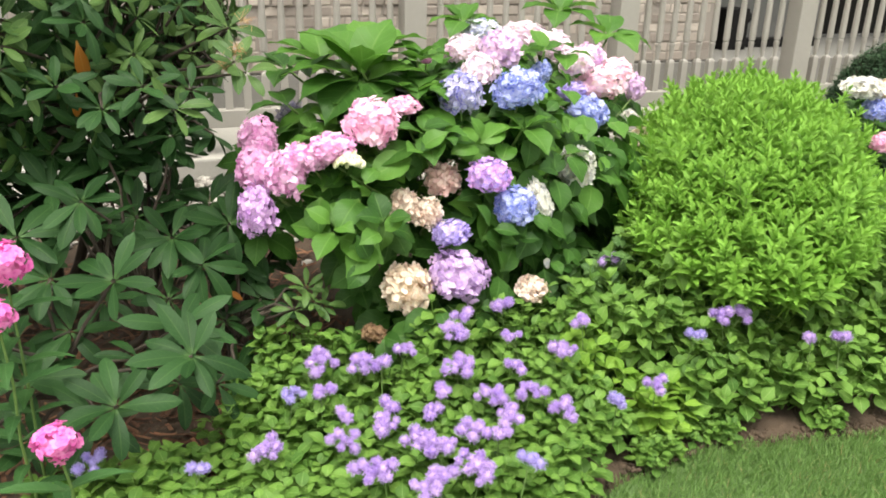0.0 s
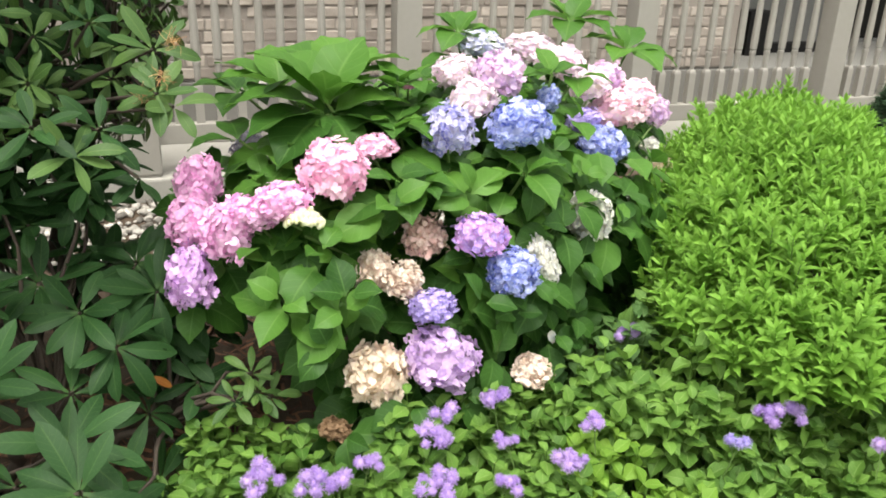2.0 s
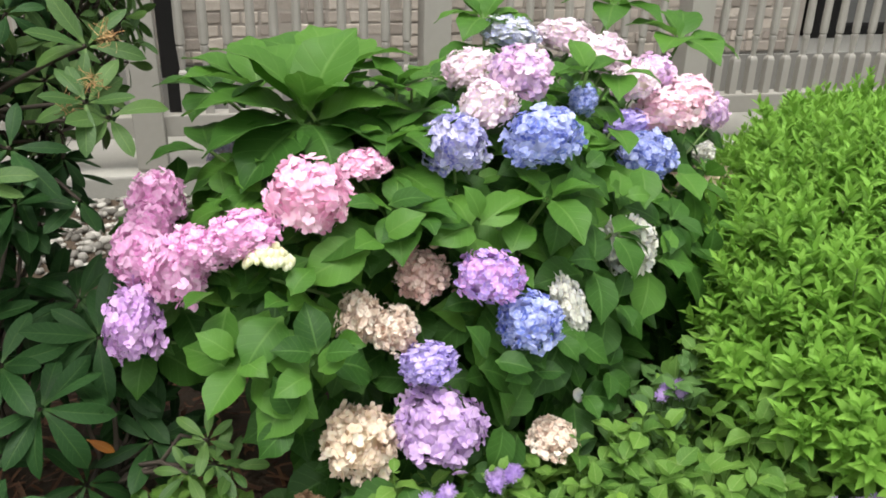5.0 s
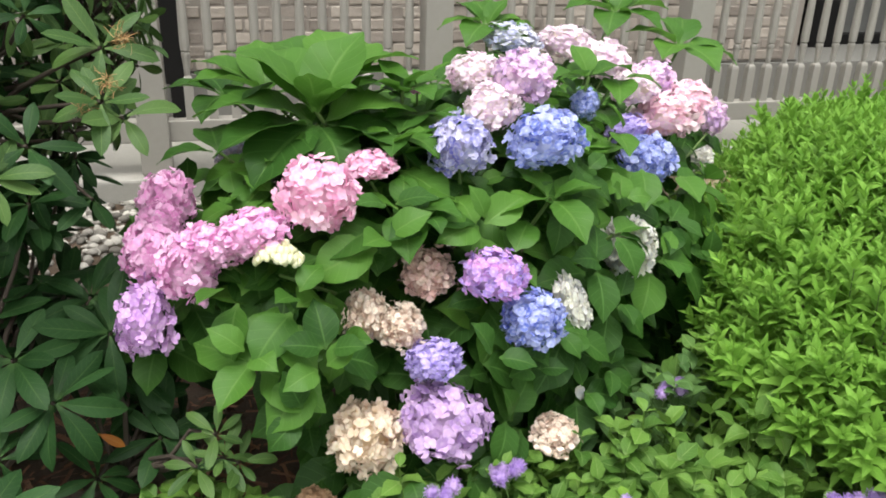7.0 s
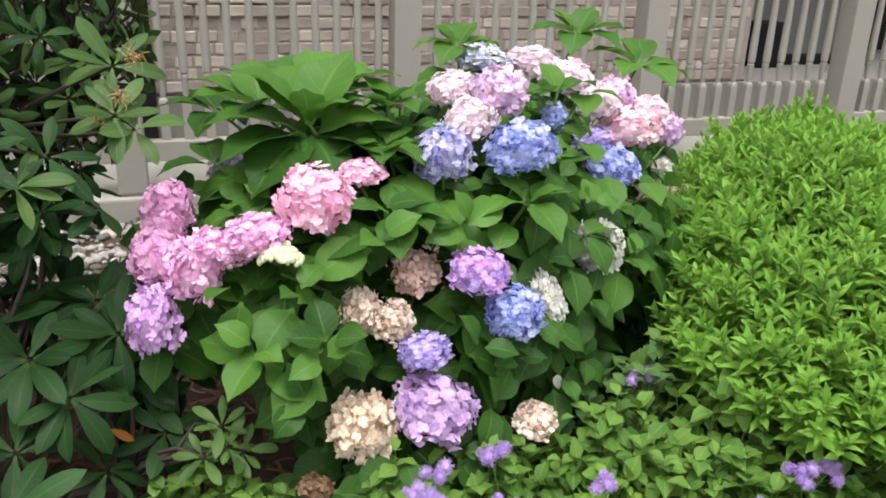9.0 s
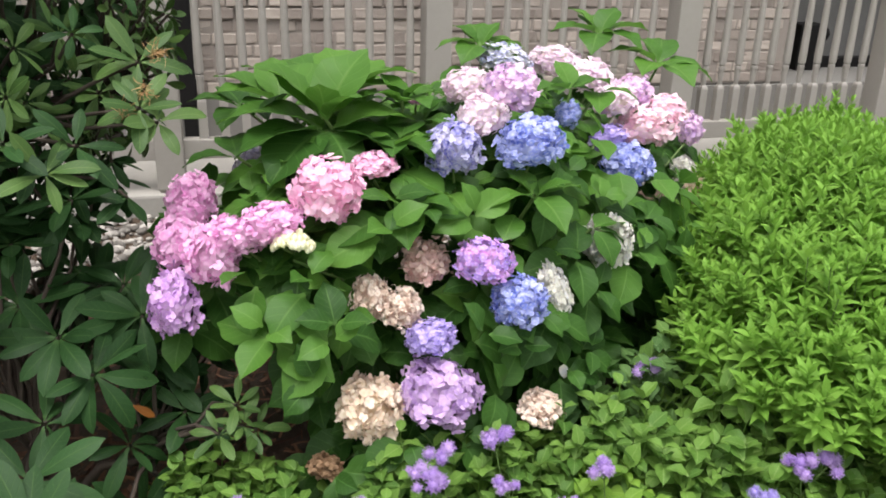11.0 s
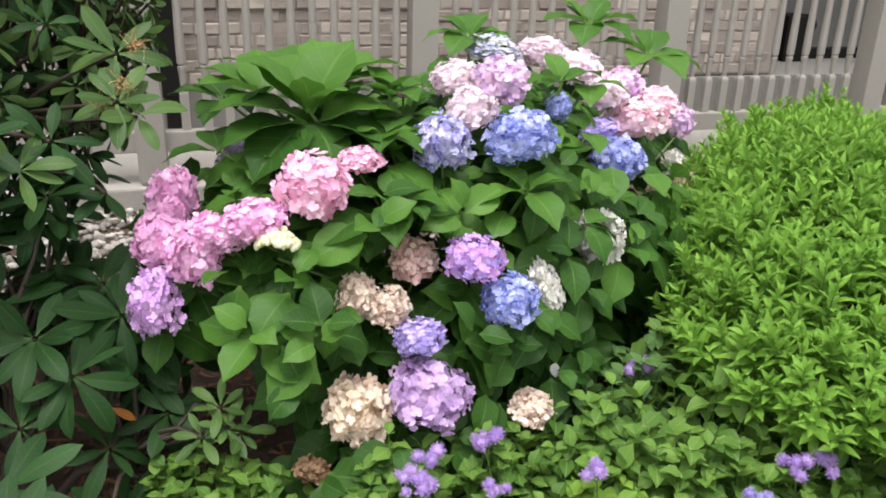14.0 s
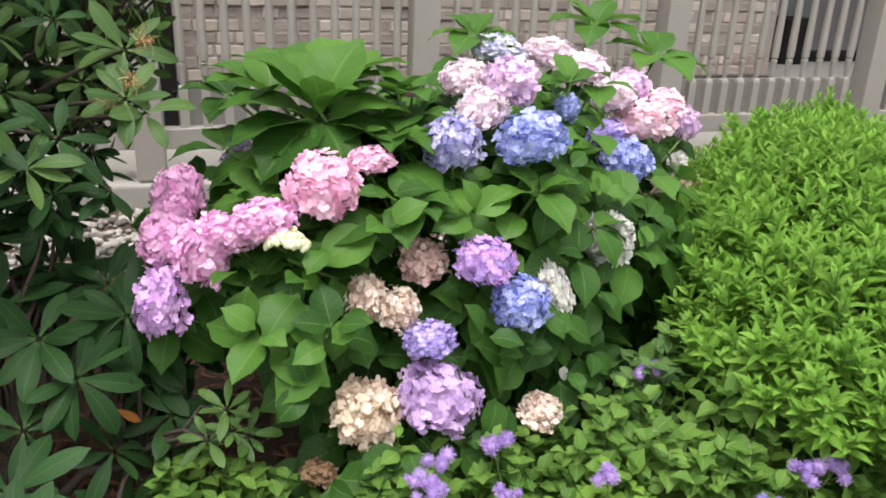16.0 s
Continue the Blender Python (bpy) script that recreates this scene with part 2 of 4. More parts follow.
def mesh_of(name, verts, quads, uvs=None, material=None, smooth=True):
    """A mesh from arrays of places, four-cornered faces and one uv for each place."""
    verts, quads = np.asarray(verts, np.float32), np.asarray(quads, np.int32)
    me = bpy.data.meshes.new(name)
    me.vertices.add(len(verts))
    me.vertices.foreach_set("co", verts.ravel())
    me.loops.add(quads.size)
    me.loops.foreach_set("vertex_index", quads.ravel())
    me.polygons.add(len(quads))
    me.polygons.foreach_set("loop_start", np.arange(0, quads.size, 4, dtype=np.int32))
    if uvs is not None:
        me.uv_layers.new(name="UVMap").data.foreach_set("uv", np.asarray(uvs, np.float32)[quads.ravel()].ravel())
    me.update(calc_edges=True)
    me.polygons.foreach_set("use_smooth", np.full(len(quads), smooth))
    if material:
        me.materials.append(material)
    return me


def bm_mesh(name, bm, material, smooth=False):
    me = bpy.data.meshes.new(name)
    bm.to_mesh(me)
    bm.free()
    me.materials.append(material)
    for p in me.polygons:
        p.use_smooth = smooth
    return me


def piece(name, me, parent, m=None, label="", kind=""):
    """One mesh object under a thing or part, at the pose m in the parent's space."""
    ob = new(name, me)
    ob.parent = parent
    if m is not None:
        ob.matrix_basis = m
    return tagged(ob, label=label, kind=kind)


def thing(name, place, label, category, group="", kind=""):
    ob = new(name)
    ob.empty_display_size = 0.1
    ob.location = place
    return tagged(ob, label=label, category=category, group=group, kind=kind)


def basis(place, tip, face, size=1.0):
    """The pose of a leaf at place whose tip points along tip and whose upper side faces face."""
    y = np.asarray(tip, float)
    y = y / np.linalg.norm(y)
    z = np.asarray(face, float)
    z = z - y * (z @ y)
    if np.linalg.norm(z) < 1e-4:
        z = np.array([0.3, 0.2, 1.0]) - y * (np.array([0.3, 0.2, 1.0]) @ y)
    z = z / np.linalg.norm(z)
    x = np.cross(y, z)
    m = np.eye(4)
    m[:3, 0], m[:3, 1], m[:3, 2], m[:3, 3] = x * size, y * size, z * size, place
    return m


def leaf(length, width, outline, fold=0.25, droop=0.5, ripple=0.0, rows=6, cols=4, twist=0.0):
    """A leaf blade along +y as arrays: folded along its midrib, drooping to its tip, with a rippled edge."""
    verts, uvs, y, z = [], [], 0.0, 0.0
    for i in range(rows + 1):
        v = i / rows
        half = max(outline(v), 0.01) * width / 2
        a = droop * v
        for j in range(cols + 1):
            u = 2 * j / cols - 1
            x = u * half
            lift = abs(u) * half * fold + ripple * width * abs(u) * math.sin(v * 17 + u * 2.0) + twist * u * half * v
            verts.append((x, y + lift * math.sin(a), z + lift * math.cos(a)))
            uvs.append((j / cols, v))
        y += math.cos(a) * length / rows
        z -= math.sin(a) * length / rows
    n = cols + 1
    quads = [(i * n + j, i * n + j + 1, (i + 1) * n + j + 1, (i + 1) * n + j) for i in range(rows) for j in range(cols)]
    return np.array(verts), np.array(quads), np.array(uvs)


def tube(points, r0, r1, sides=6):
    """A tapering stem through points, as arrays."""
    p = np.asarray(points, float)
    verts, uvs = [], []
    for i, c in enumerate(p):
        d = p[min(i + 1, len(p) - 1)] - p[max(i - 1, 0)]
        d = d / (np.linalg.norm(d) + 1e-9)
        side = np.cross(d, (0.31, 0.87, 0.38))
        side /= np.linalg.norm(side) + 1e-9
        up = np.cross(side, d)
        f = i / (len(p) - 1)
        r = r0 + (r1 - r0) * f
        for k in range(sides):
            a = 2 * math.pi * k / sides
            verts.append(c + r * (math.cos(a) * side + math.sin(a) * up))
            uvs.append((k / sides, f))
    quads = [(i * sides + k, i * sides + (k + 1) % sides, (i + 1) * sides + (k + 1) % sides, (i + 1) * sides + k) for i in range(len(p) - 1) for k in range(sides)]
    return np.array(verts), np.array(quads), np.array(uvs)


def bent(a, b, sag=0.0, steps=6, wild=0.0):
    """Points from a to b, bowed upwards by sag."""
    a, b = np.asarray(a, float), np.asarray(b, float)
    t = np.linspace(0, 1, steps)[:, None]
    p = a + (b - a) * t
    p[:, 2] += sag * np.sin(np.pi * t[:, 0])
    if wild:
        p[1:-1] += rng.normal(0, wild, (steps - 2, 3))
    return p


def merged(shapes):
    """Many array shapes as one."""
    verts, quads, uvs, n = [], [], [], 0
    for v, q, u in shapes:
        verts.append(v)
        quads.append(q + n)
        uvs.append(u)
        n += len(v)
    return np.concatenate(verts), np.concatenate(quads), np.concatenate(uvs)


def scattered(shapes, poses, picks):
    """Copies of the shapes at the poses, as one array shape."""
    out = []
    for m, k in zip(poses, picks):
        v, q, u = shapes[k]
        out.append((v @ m[:3, :3].T + m[:3, 3], q, u))
    return merged(out)


def unit(v):
    v = np.asarray(v, float)
    return v / (np.linalg.norm(v) + 1e-9)


def around(axis, turn):
    """A direction square to axis, turned by that many radians round it."""
    axis = unit(axis)
    side = unit(np.cross(axis, (0.21, 0.93, 0.30)))
    return math.cos(turn) * side + math.sin(turn) * np.cross(axis, side)


def to_matrix(m):
    return Matrix([list(map(float, row)) for row in m])


def shell_points(count, centre, radii, power, keep, jitter=0.04, turn=0.0):
    """Points and outward directions spread over a rounded mound."""
    out = []
    golden = math.pi * (3 - math.sqrt(5))
    for i in range(count):
        z = 1 - 2 * (i + 0.5) / count
        r = math.sqrt(1 - z * z)
        d = np.array([r * math.cos(golden * i), r * math.sin(golden * i), z]) + rng.normal(0, jitter, 3)
        s = (abs(d) ** power).sum() ** (-1 / power)
        swing = np.array([[math.cos(turn), -math.sin(turn), 0], [math.sin(turn), math.cos(turn), 0], [0, 0, 1]])
        p = np.asarray(centre) + swing @ (d * s * np.asarray(radii))
        normal = swing @ unit(np.sign(d) * abs(d) ** (power - 1) / np.asarray(radii))
        if keep(p, normal):
            out.append((p, normal))
    return out


def ovate(v):
    if v < 0.07:
        return 0.07
    w = (v - 0.07) / 0.93
    drawn = 1 - 0.55 * max(0.0, (w - 0.66) / 0.34) ** 0.8
    return max(math.sin(math.pi * w ** 0.76), 0) ** 0.74 * drawn


def oblong(v):
    if v < 0.10:
        return 0.12 + 0.6 * v
    w = (v - 0.10) / 0.90
    return 0.16 * (1 - w) + max(math.sin(math.pi * w ** 1.22), 0) ** 0.62


def lance(v):
    return max(math.sin(math.pi * (0.03 + 0.97 * v) ** 0.72), 0) ** 1.1


def blade(v):
    return (1 - v) ** 0.6


# ---- the setting: ground, bed, gravel, porch, wall ----
def bed_edge(x):
    """Where the lawn meets the flower bed."""
    if x > 0.95:
        return 1.405 + 0.068 * math.exp(-((x - 1.28) / 0.27) ** 2) + 0.006 * math.sin(x * 21.0)
    return 1.42 - 0.42 * (1 - math.exp(-(0.95 - x) * 1.6))


def soil_height(x, y):
    return 0.018 + 0.02 * noise.noise((x * 2.2, y * 2.2, 0.3)) + 0.012 * noise.noise((x * 11, y * 11, 1.7))


me = mesh_of("ground", [(-400, -400, 0), (400, -400, 0), (400, 400, 0), (-400, 400, 0)], [(0, 1, 2, 3)], None, TURF, False)
tagged(new("ground", me), label="mown green lawn running up to the flower bed", category="ground", kind="structure")

nx, ny = 230, 90
verts, quads = [], []
for j in range(ny + 1):
    for i in range(nx + 1):
        x = -5.0 + 12.0 * i / nx
        e = bed_edge(x)
        f = j / ny
        y = e + (4.28 - e) * f
        h = soil_height(x, y)
        verts.append((x, y, 0.001 if j == 0 else h * min(1, 0.35 + j * 0.3)))
quads = [(j * (nx + 1) + i, j * (nx + 1) + i + 1, (j + 1) * (nx + 1) + i + 1, (j + 1) * (nx + 1) + i) for j in range(ny) for i in range(nx)]
tagged(new("flower_bed", mesh_of("flower_bed", verts, quads, None, SOIL)), label="brown soil of the planted border beside the lawn", category="flower bed", kind="structure")


def box_bm(bm, x0, x1, y0, y1, z0, z1, bevel=0.0):
    made = bmesh.ops.create_cube(bm, size=1.0, matrix=Matrix.Translation(((x0 + x1) / 2, (y0 + y1) / 2, (z0 + z1) / 2)) @ Matrix.Diagonal((x1 - x0, y1 - y0, z1 - z0, 1)))
    if bevel:
        edges = {e for v in made["verts"] for e in v.link_edges}
        bmesh.ops.bevel(bm, geom=list(edges), offset=bevel, segments=2, affect="EDGES", profile=0.6)


def box(name, x0, x1, y0, y1, z0, z1, material, bevel=0.0):
    bm = bmesh.new()
    box_bm(bm, x0, x1, y0, y1, z0, z1, bevel)
    return bm_mesh(name, bm, material)


FENCE_Y, WALL_Y, FLOOR_Z, BRICK_Z = 4.38, 5.44, 0.12, 0.366
POSTS = [-1.225, 0.055, 1.303, 2.602, 3.885, 5.165, 6.445]

tagged(new("porch_floor", box("porch_floor", -4.0, 9.0, 4.29, 8.2, 0.0, FLOOR_Z, CONCRETE, 0.012)), label="pale concrete porch slab with a rounded edge", category="floor", kind="structure")
tagged(new("foundation", box("foundation", -4.0, 9.0, WALL_Y - 0.03, WALL_Y + 1.4, FLOOR_Z, BRICK_Z - 0.014, PLINTH, 0.004)), label="grey painted concrete base under the brick wall", category="wall base", kind="structure")
tagged(new("trim", box("trim", -4.0, 4.03, WALL_Y - 0.012, WALL_Y + 0.2, BRICK_Z - 0.014, BRICK_Z, DARK_STRIP)), label="thin dark strip between the bricks and the base", category="trim", kind="structure")
# out of view, added to keep skylight off the recess behind the porch
tagged(new("ceiling", box("ceiling", -4.0, 9.0, WALL_Y, 6.86, 2.7, 2.8, SIDING)), label="unseen grey cover added to shade the porch recess", category="ceiling", kind="structure")
wall = tagged(new("wall_north", box("wall_north", -4.0, 4.02, WALL_Y - 0.002, WALL_Y + 0.25, BRICK_Z, 2.7, MORTAR)), label="tan tumbled brick house wall behind the porch railing", category="wall", kind="structure")
tagged(new("wall_return", box("wall_return", 3.83, 4.02, WALL_Y + 0.25, 6.6, BRICK_Z - 0.014, 2.7, MORTAR)), label="side of the brick wall at the porch corner", category="wall", kind="structure")
bm = bmesh.new()
for x0, x1, z0, z1 in ((3.83, 6.07, BRICK_Z - 0.014, 2.7), (6.07, 8.0, BRICK_Z - 0.014, 0.37), (6.07, 8.0, 2.4, 2.7), (8.0, 9.0, BRICK_Z - 0.014, 2.7)):
    box_bm(bm, x0, x1, 6.6, 6.8, z0, z1)
tagged(new("wall_recess", bm_mesh("wall_recess", bm, SIDING)), label="grey rendered wall at the back of the porch", category="wall", kind="structure")
door = thing("door_1", (7.035, 6.72, 0.37), "dark glass patio door at the back of the porch", "door", kind="structure")
piece("pane", box("pane", -0.96, 0.96, -0.01, 0.01, 0.0, 2.03, DARK_GLASS), door)


# ---- porch railing ----
def lathe(profile, sides=10):
    """A turned shape from rows of radius and height."""
    verts = [(r * math.cos(2 * math.pi * k / sides), r * math.sin(2 * math.pi * k / sides), z) for r, z in profile for k in range(sides)]
    quads = [(i * sides + k, i * sides + (k + 1) % sides, (i + 1) * sides + (k + 1) % sides, (i + 1) * sides + k) for i in range(len(profile) - 1) for k in range(sides)]
    return np.array(verts), np.array(quads), np.zeros((len(verts), 2))


def square_shaft(profile):
    """A square shaft from rows of half width and height, closed at its ends by narrow rows."""
    verts = [(sx * r, sy * r, z) for r, z in profile for sx, sy in ((-1, -1), (1, -1), (1, 1), (-1, 1))]
    quads = [(i * 4 + k, i * 4 + (k + 1) % 4, (i + 1) * 4 + (k + 1) % 4, (i + 1) * 4 + k) for i in range(len(profile) - 1) for k in range(4)]
    return np.array(verts), np.array(quads), np.zeros((len(verts), 2))


def baluster_mesh():
    """Square foot block with a chamfered top, a short neck, a ring, and a long taper to the upper block."""
    foot = square_shaft([(0.0195, 0.0), (0.0195, 0.168), (0.017, 0.180), (0.010, 0.190)])
    turned = lathe([(0.011, 0.185), (0.0125, 0.20), (0.0165, 0.262), (0.0185, 0.272), (0.0185, 0.284), (0.0135, 0.288), (0.0135, 0.291), (0.0195, 0.296), (0.0205, 0.330), (0.0195, 0.42), (0.0165, 0.58), (0.0125, 0.76)])
    head = square_shaft([(0.010, 0.75), (0.0195, 0.77), (0.0195, 0.89)])
    return mesh_of("baluster", *merged([foot, turned, head]), RAIL_PAINT, False)


def railing():
    rail = thing("porch_railing", (0, FENCE_Y, FLOOR_Z), "taupe painted wooden porch railing with turned balusters", "railing")
    post_me = bmesh.new()
    box_bm(post_me, -0.063, 0.063, -0.063, 0.063, 0.012, 1.24, 0.006)
    box_bm(post_me, -0.055, 0.055, -0.055, 0.055, 0.0, 0.014)
    post_me = bm_mesh("post", post_me, RAIL_PAINT)
    low_me = box("bottom_rail", 0.04, 1.24, -0.033, 0.033, 0.146, 0.238, RAIL_PAINT, 0.006)
    top_me = box("top_rail", 0.04, 1.24, -0.045, 0.045, 1.115, 1.175, RAIL_PAINT, 0.008)
    stick = baluster_mesh()
    for i, x in enumerate(POSTS):
        piece("post", post_me, rail, pose(x, 0, 0))
        if i + 1 < len(POSTS):
            piece("bottom_rail", low_me, rail, pose(x, 0, 0))
            piece("top_rail", top_me, rail, pose(x, 0, 0))
            for k in range(11):
                piece("baluster", stick, rail, pose(x + 0.158 + k * 0.0965, 0, 0.237, 0, 0, rng.normal(0, 1.0)))
    return rail


railing()

# black pipe on the wall by the post
pipe = thing("downspout", (0.108, 5.35, FLOOR_Z), "black rectangular downspout standing against the house", "downspout")
piece("pipe", box("pipe", -0.052, 0.052, -0.035, 0.045, 0.20, 2.4, BLACK, 0.008), pipe)
piece("outlet", box("outlet", -0.030, 0.045, -0.030, 0.040, 0.0, 0.203, BLACK, 0.006), pipe, label="narrower outlet at the foot")

# black things on the house floor behind the porch
bin_thing = thing("storage_bin", (4.62, 6.05, BRICK_Z - 0.014), "black upright bin at the porch's back wall", "bin")
piece("body", box("body", -0.11, 0.12, -0.10, 0.10, 0.0, 0.34, BLACK, 0.012), bin_thing)
piece("knob", mesh_of("knob", *lathe([(0.004, -0.05), (0.035, -0.04), (0.05, 0.0), (0.035, 0.04), (0.004, 0.05)]), BLACK), bin_thing, pose(0.15, -0.02, 0.26))
piece("handle", box("handle", 0.11, 0.17, -0.035, 0.0, 0.24, 0.28, BLACK, 0.006), bin_thing)
bench = thing("low_plank", (5.20, 6.12, BRICK_Z - 0.014), "black low plank lying along the porch floor", "plank")
piece("board", box("board", -0.44, 0.44, -0.05, 0.05, 0.0, 0.075, BLACK, 0.008), bench)


# ---- gravel, bark chips, grass ----
def pebble_shape(seed):
    bm = bmesh.new()
    bmesh.ops.create_cube(bm, size=1.0)
    bmesh.ops.subdivide_edges(bm, edges=bm.edges[:], cuts=1, use_grid_fill=True)
    for v in bm.verts:
        d = v.co.normalized()
        v.co = d * (0.5 + 0.12 * noise.noise(d * 1.7 + Vector((seed * 3.1, 0, 0))))
    v = np.array([tuple(p.co) for p in bm.verts])
    bm.verts.index_update()
    q = np.array([[p.index for p in f.verts] for f in bm.faces])
    bm.free()
    return v, q, np.zeros((len(v), 2))


def strewn(shapes, count, spot, size, flat, lift):
    """Poses for small things lying about."""
    poses, picks = [], []
    for _ in range(count):
        x, y, z = spot()
        s = size()
        e = Euler((rng.normal(0, 0.25), rng.normal(0, 0.25), rng.uniform(0, 6.28))).to_matrix()
        m = np.eye(4)
        m[:3, :3] = np.array(e) @ np.diag([s, s * rng.uniform(0.6, 0.95), s * flat])
        m[:3, 3] = (x, y, z + s * flat * lift)
        poses.append(m)
        picks.append(rng.integers(len(shapes)))
    return poses, picks


pebbles = [pebble_shape(k) for k in range(5)]


def gravel_spot():
    x, y = rng.uniform(-1.6, 1.5), 4.285 - abs(rng.normal(0, 0.45))
    return x, y, soil_height(x, y)


poses, picks = strewn(pebbles, 2600, gravel_spot, lambda: rng.uniform(0.018, 0.055), 0.6, 0.35)
tagged(new("gravel", mesh_of("gravel", *scattered(pebbles, poses, picks), PEBBLE)), label="pale grey and white pebbles along the porch slab", category="gravel", kind="stuff")

chip_shapes = [leaf(1.0, 0.12, lambda v: 0.9, 0.3, d, 0.0, 3, 2) for d in (0.1, 0.5, -0.4)]


def chip_spot():
    x, y = rng.uniform(-1.2, 0.5), rng.uniform(1.05, 3.2)
    return x, y, soil_height(x, y) + 0.012


poses, picks = strewn(chip_shapes, 4200, chip_spot, lambda: rng.uniform(0.03, 0.11), 0.8, 0.0)
tagged(new("bark_mulch", mesh_of("bark_mulch", *scattered(chip_shapes, poses, picks), CHIP)), label="reddish brown shredded bark mulch under the shrubs", category="mulch", kind="stuff")

crumbs = [pebble_shape(k + 9) for k in range(3)]


def crumb_spot():
    x = rng.uniform(0.3, 2.6)
    y = bed_edge(x) + abs(rng.normal(0.05, 0.09))
    return x, y, soil_height(x, y) * 0.7


poses, picks = strewn(crumbs, 1500, crumb_spot, lambda: rng.uniform(0.004, 0.018), 0.7, 0.2)
tagged(new("soil_crumbs", mesh_of("soil_crumbs", *scattered(crumbs, poses, picks), SOIL)), label="loose crumbs of soil on the bed's edge", category="soil", kind="stuff")

blades = [leaf(1.0, 0.09, blade, 0.3, d, 0.0, 3, 1) for d in (0.3, 0.7, 1.1)]
poses, picks = [], []
for _ in range(36000):
    x = min(3.6, rng.normal(1.6, 0.62))
    y = bed_edge(x) + 0.012 - abs(rng.normal(0, 0.36))
    lean = rng.normal(0, 0.35, 2)
    poses.append(basis((x, y, 0.0), (lean[0], lean[1], 1.0), (rng.normal(), rng.normal(), 0.2), rng.uniform(0.016, 0.036)))
    picks.append(rng.integers(3))
for _ in range(14000):
    x, y = rng.normal(0.8, 1.6), 0.97 - abs(rng.normal(0, 1.0))
    poses.append(basis((x, y, 0.0), (*rng.normal(0, 0.4, 2), 1.0), (rng.normal(), rng.normal(), 0.2), rng.uniform(0.016, 0.036)))
    picks.append(rng.integers(3))
tagged(new("grass", mesh_of("grass", *scattered(blades, poses, picks), GRASS_BLADE)), label="short green lawn grass at the bed's edge", category="grass", kind="stuff")


# ---- flower heads ----
def floret(size, cup):
    """Four rounded petals round a heart, facing +z."""
    verts, uvs, quads = [(0, 0, -0.02 * size)], [(0.5, 0.0)], []
    for k in range(4):
        a = math.pi / 2 * k + rng.normal(0, 0.12)
        n = len(verts)
        grow = rng.uniform(0.85, 1.12)
        for along, side, lift, v in ((0.48, 0.50, 0.02, 0.55), (0.89, 0.42, 0.02, 0.92), (1.02, 0.0, 0.0, 1.0), (0.89, -0.42, 0.02, 0.92), (0.48, -0.50, 0.02, 0.55), (0.58, 0.0, 0.05, 0.6)):
            r, s = along * size * grow, side * size * grow
            verts.append((r * math.cos(a) - s * math.sin(a), r * math.sin(a) + s * math.cos(a), (lift + cup * along + rng.normal(0, 0.12)) * size))
            uvs.append((0.5 + side, v))
        quads += [(0, n + 4, n + 5, n), (n + 4, n + 3, n + 2, n + 5), (n + 5, n + 2, n + 1, n)]
    return np.array(verts), np.array(quads), np.array(uvs)


def bloom_mesh(name, count, size, ragged, tilt=0.42, low=-0.85):
    """A mophead of many florets round a ball of radius 1."""
    kinds = [floret(size * rng.uniform(0.85, 1.1), rng.uniform(-0.15, 0.40)) for _ in range(8)]
    golden = math.pi * (3 - math.sqrt(5))
    poses, picks = [], []
    seed = Vector(rng.uniform(-9, 9, 3))
    for i in range(count):
        z = 1 - (1 - low) * (i + 0.5) / count
        r = math.sqrt(1 - z * z)
        d = np.array([r * math.cos(golden * i), r * math.sin(golden * i), z]) + rng.normal(0, 0.06, 3)
        d = unit(d)
        face = unit(d + rng.normal(0, tilt, 3))
        lump = 1 + 0.26 * noise.noise(Vector(d * 1.9) + seed) + 0.08 * noise.noise(Vector(d * 5.0) + seed) + rng.normal(0, ragged)
        if noise.noise(Vector(d * 3.3) - seed) > 0.52:
            continue
        poses.append(basis(d * 0.93 * lump, around(face, rng.uniform(0, 6.28)), face))
        picks.append(rng.integers(8))
    shape = scattered(kinds, poses, picks)
    core_v, core_q, core_u = pebble_shape(2)
    return mesh_of(name, *merged([shape, (core_v * 1.55, core_q, core_u)]))


BLOOMS = [bloom_mesh("bloom", n, size, 0.075, 0.48) for n, size in ((230, 0.185), (205, 0.195), (250, 0.178), (225, 0.188), (210, 0.19))]
WITHERED = [bloom_mesh("bloom_withered", n, size, 0.11, 0.85) for n, size in ((330, 0.172), (300, 0.18), (350, 0.165))]


def flat_bloom_mesh():
    """A flat head of tight buds."""
    shapes = []
    for _ in range(130):
        a, r = rng.uniform(0, 6.28), math.sqrt(rng.uniform(0, 1))
        v, q, u = pebble_shape(int(rng.integers(6)))
        shapes.append((v * rng.uniform(0.22, 0.36) + (r * math.cos(a), r * math.sin(a), 0.42 * (1 - r * r) + rng.normal(0, 0.05)), q, u + 0.6))
    return mesh_of("flat_bloom", *merged(shapes))


FLAT_BLOOM = flat_bloom_mesh()

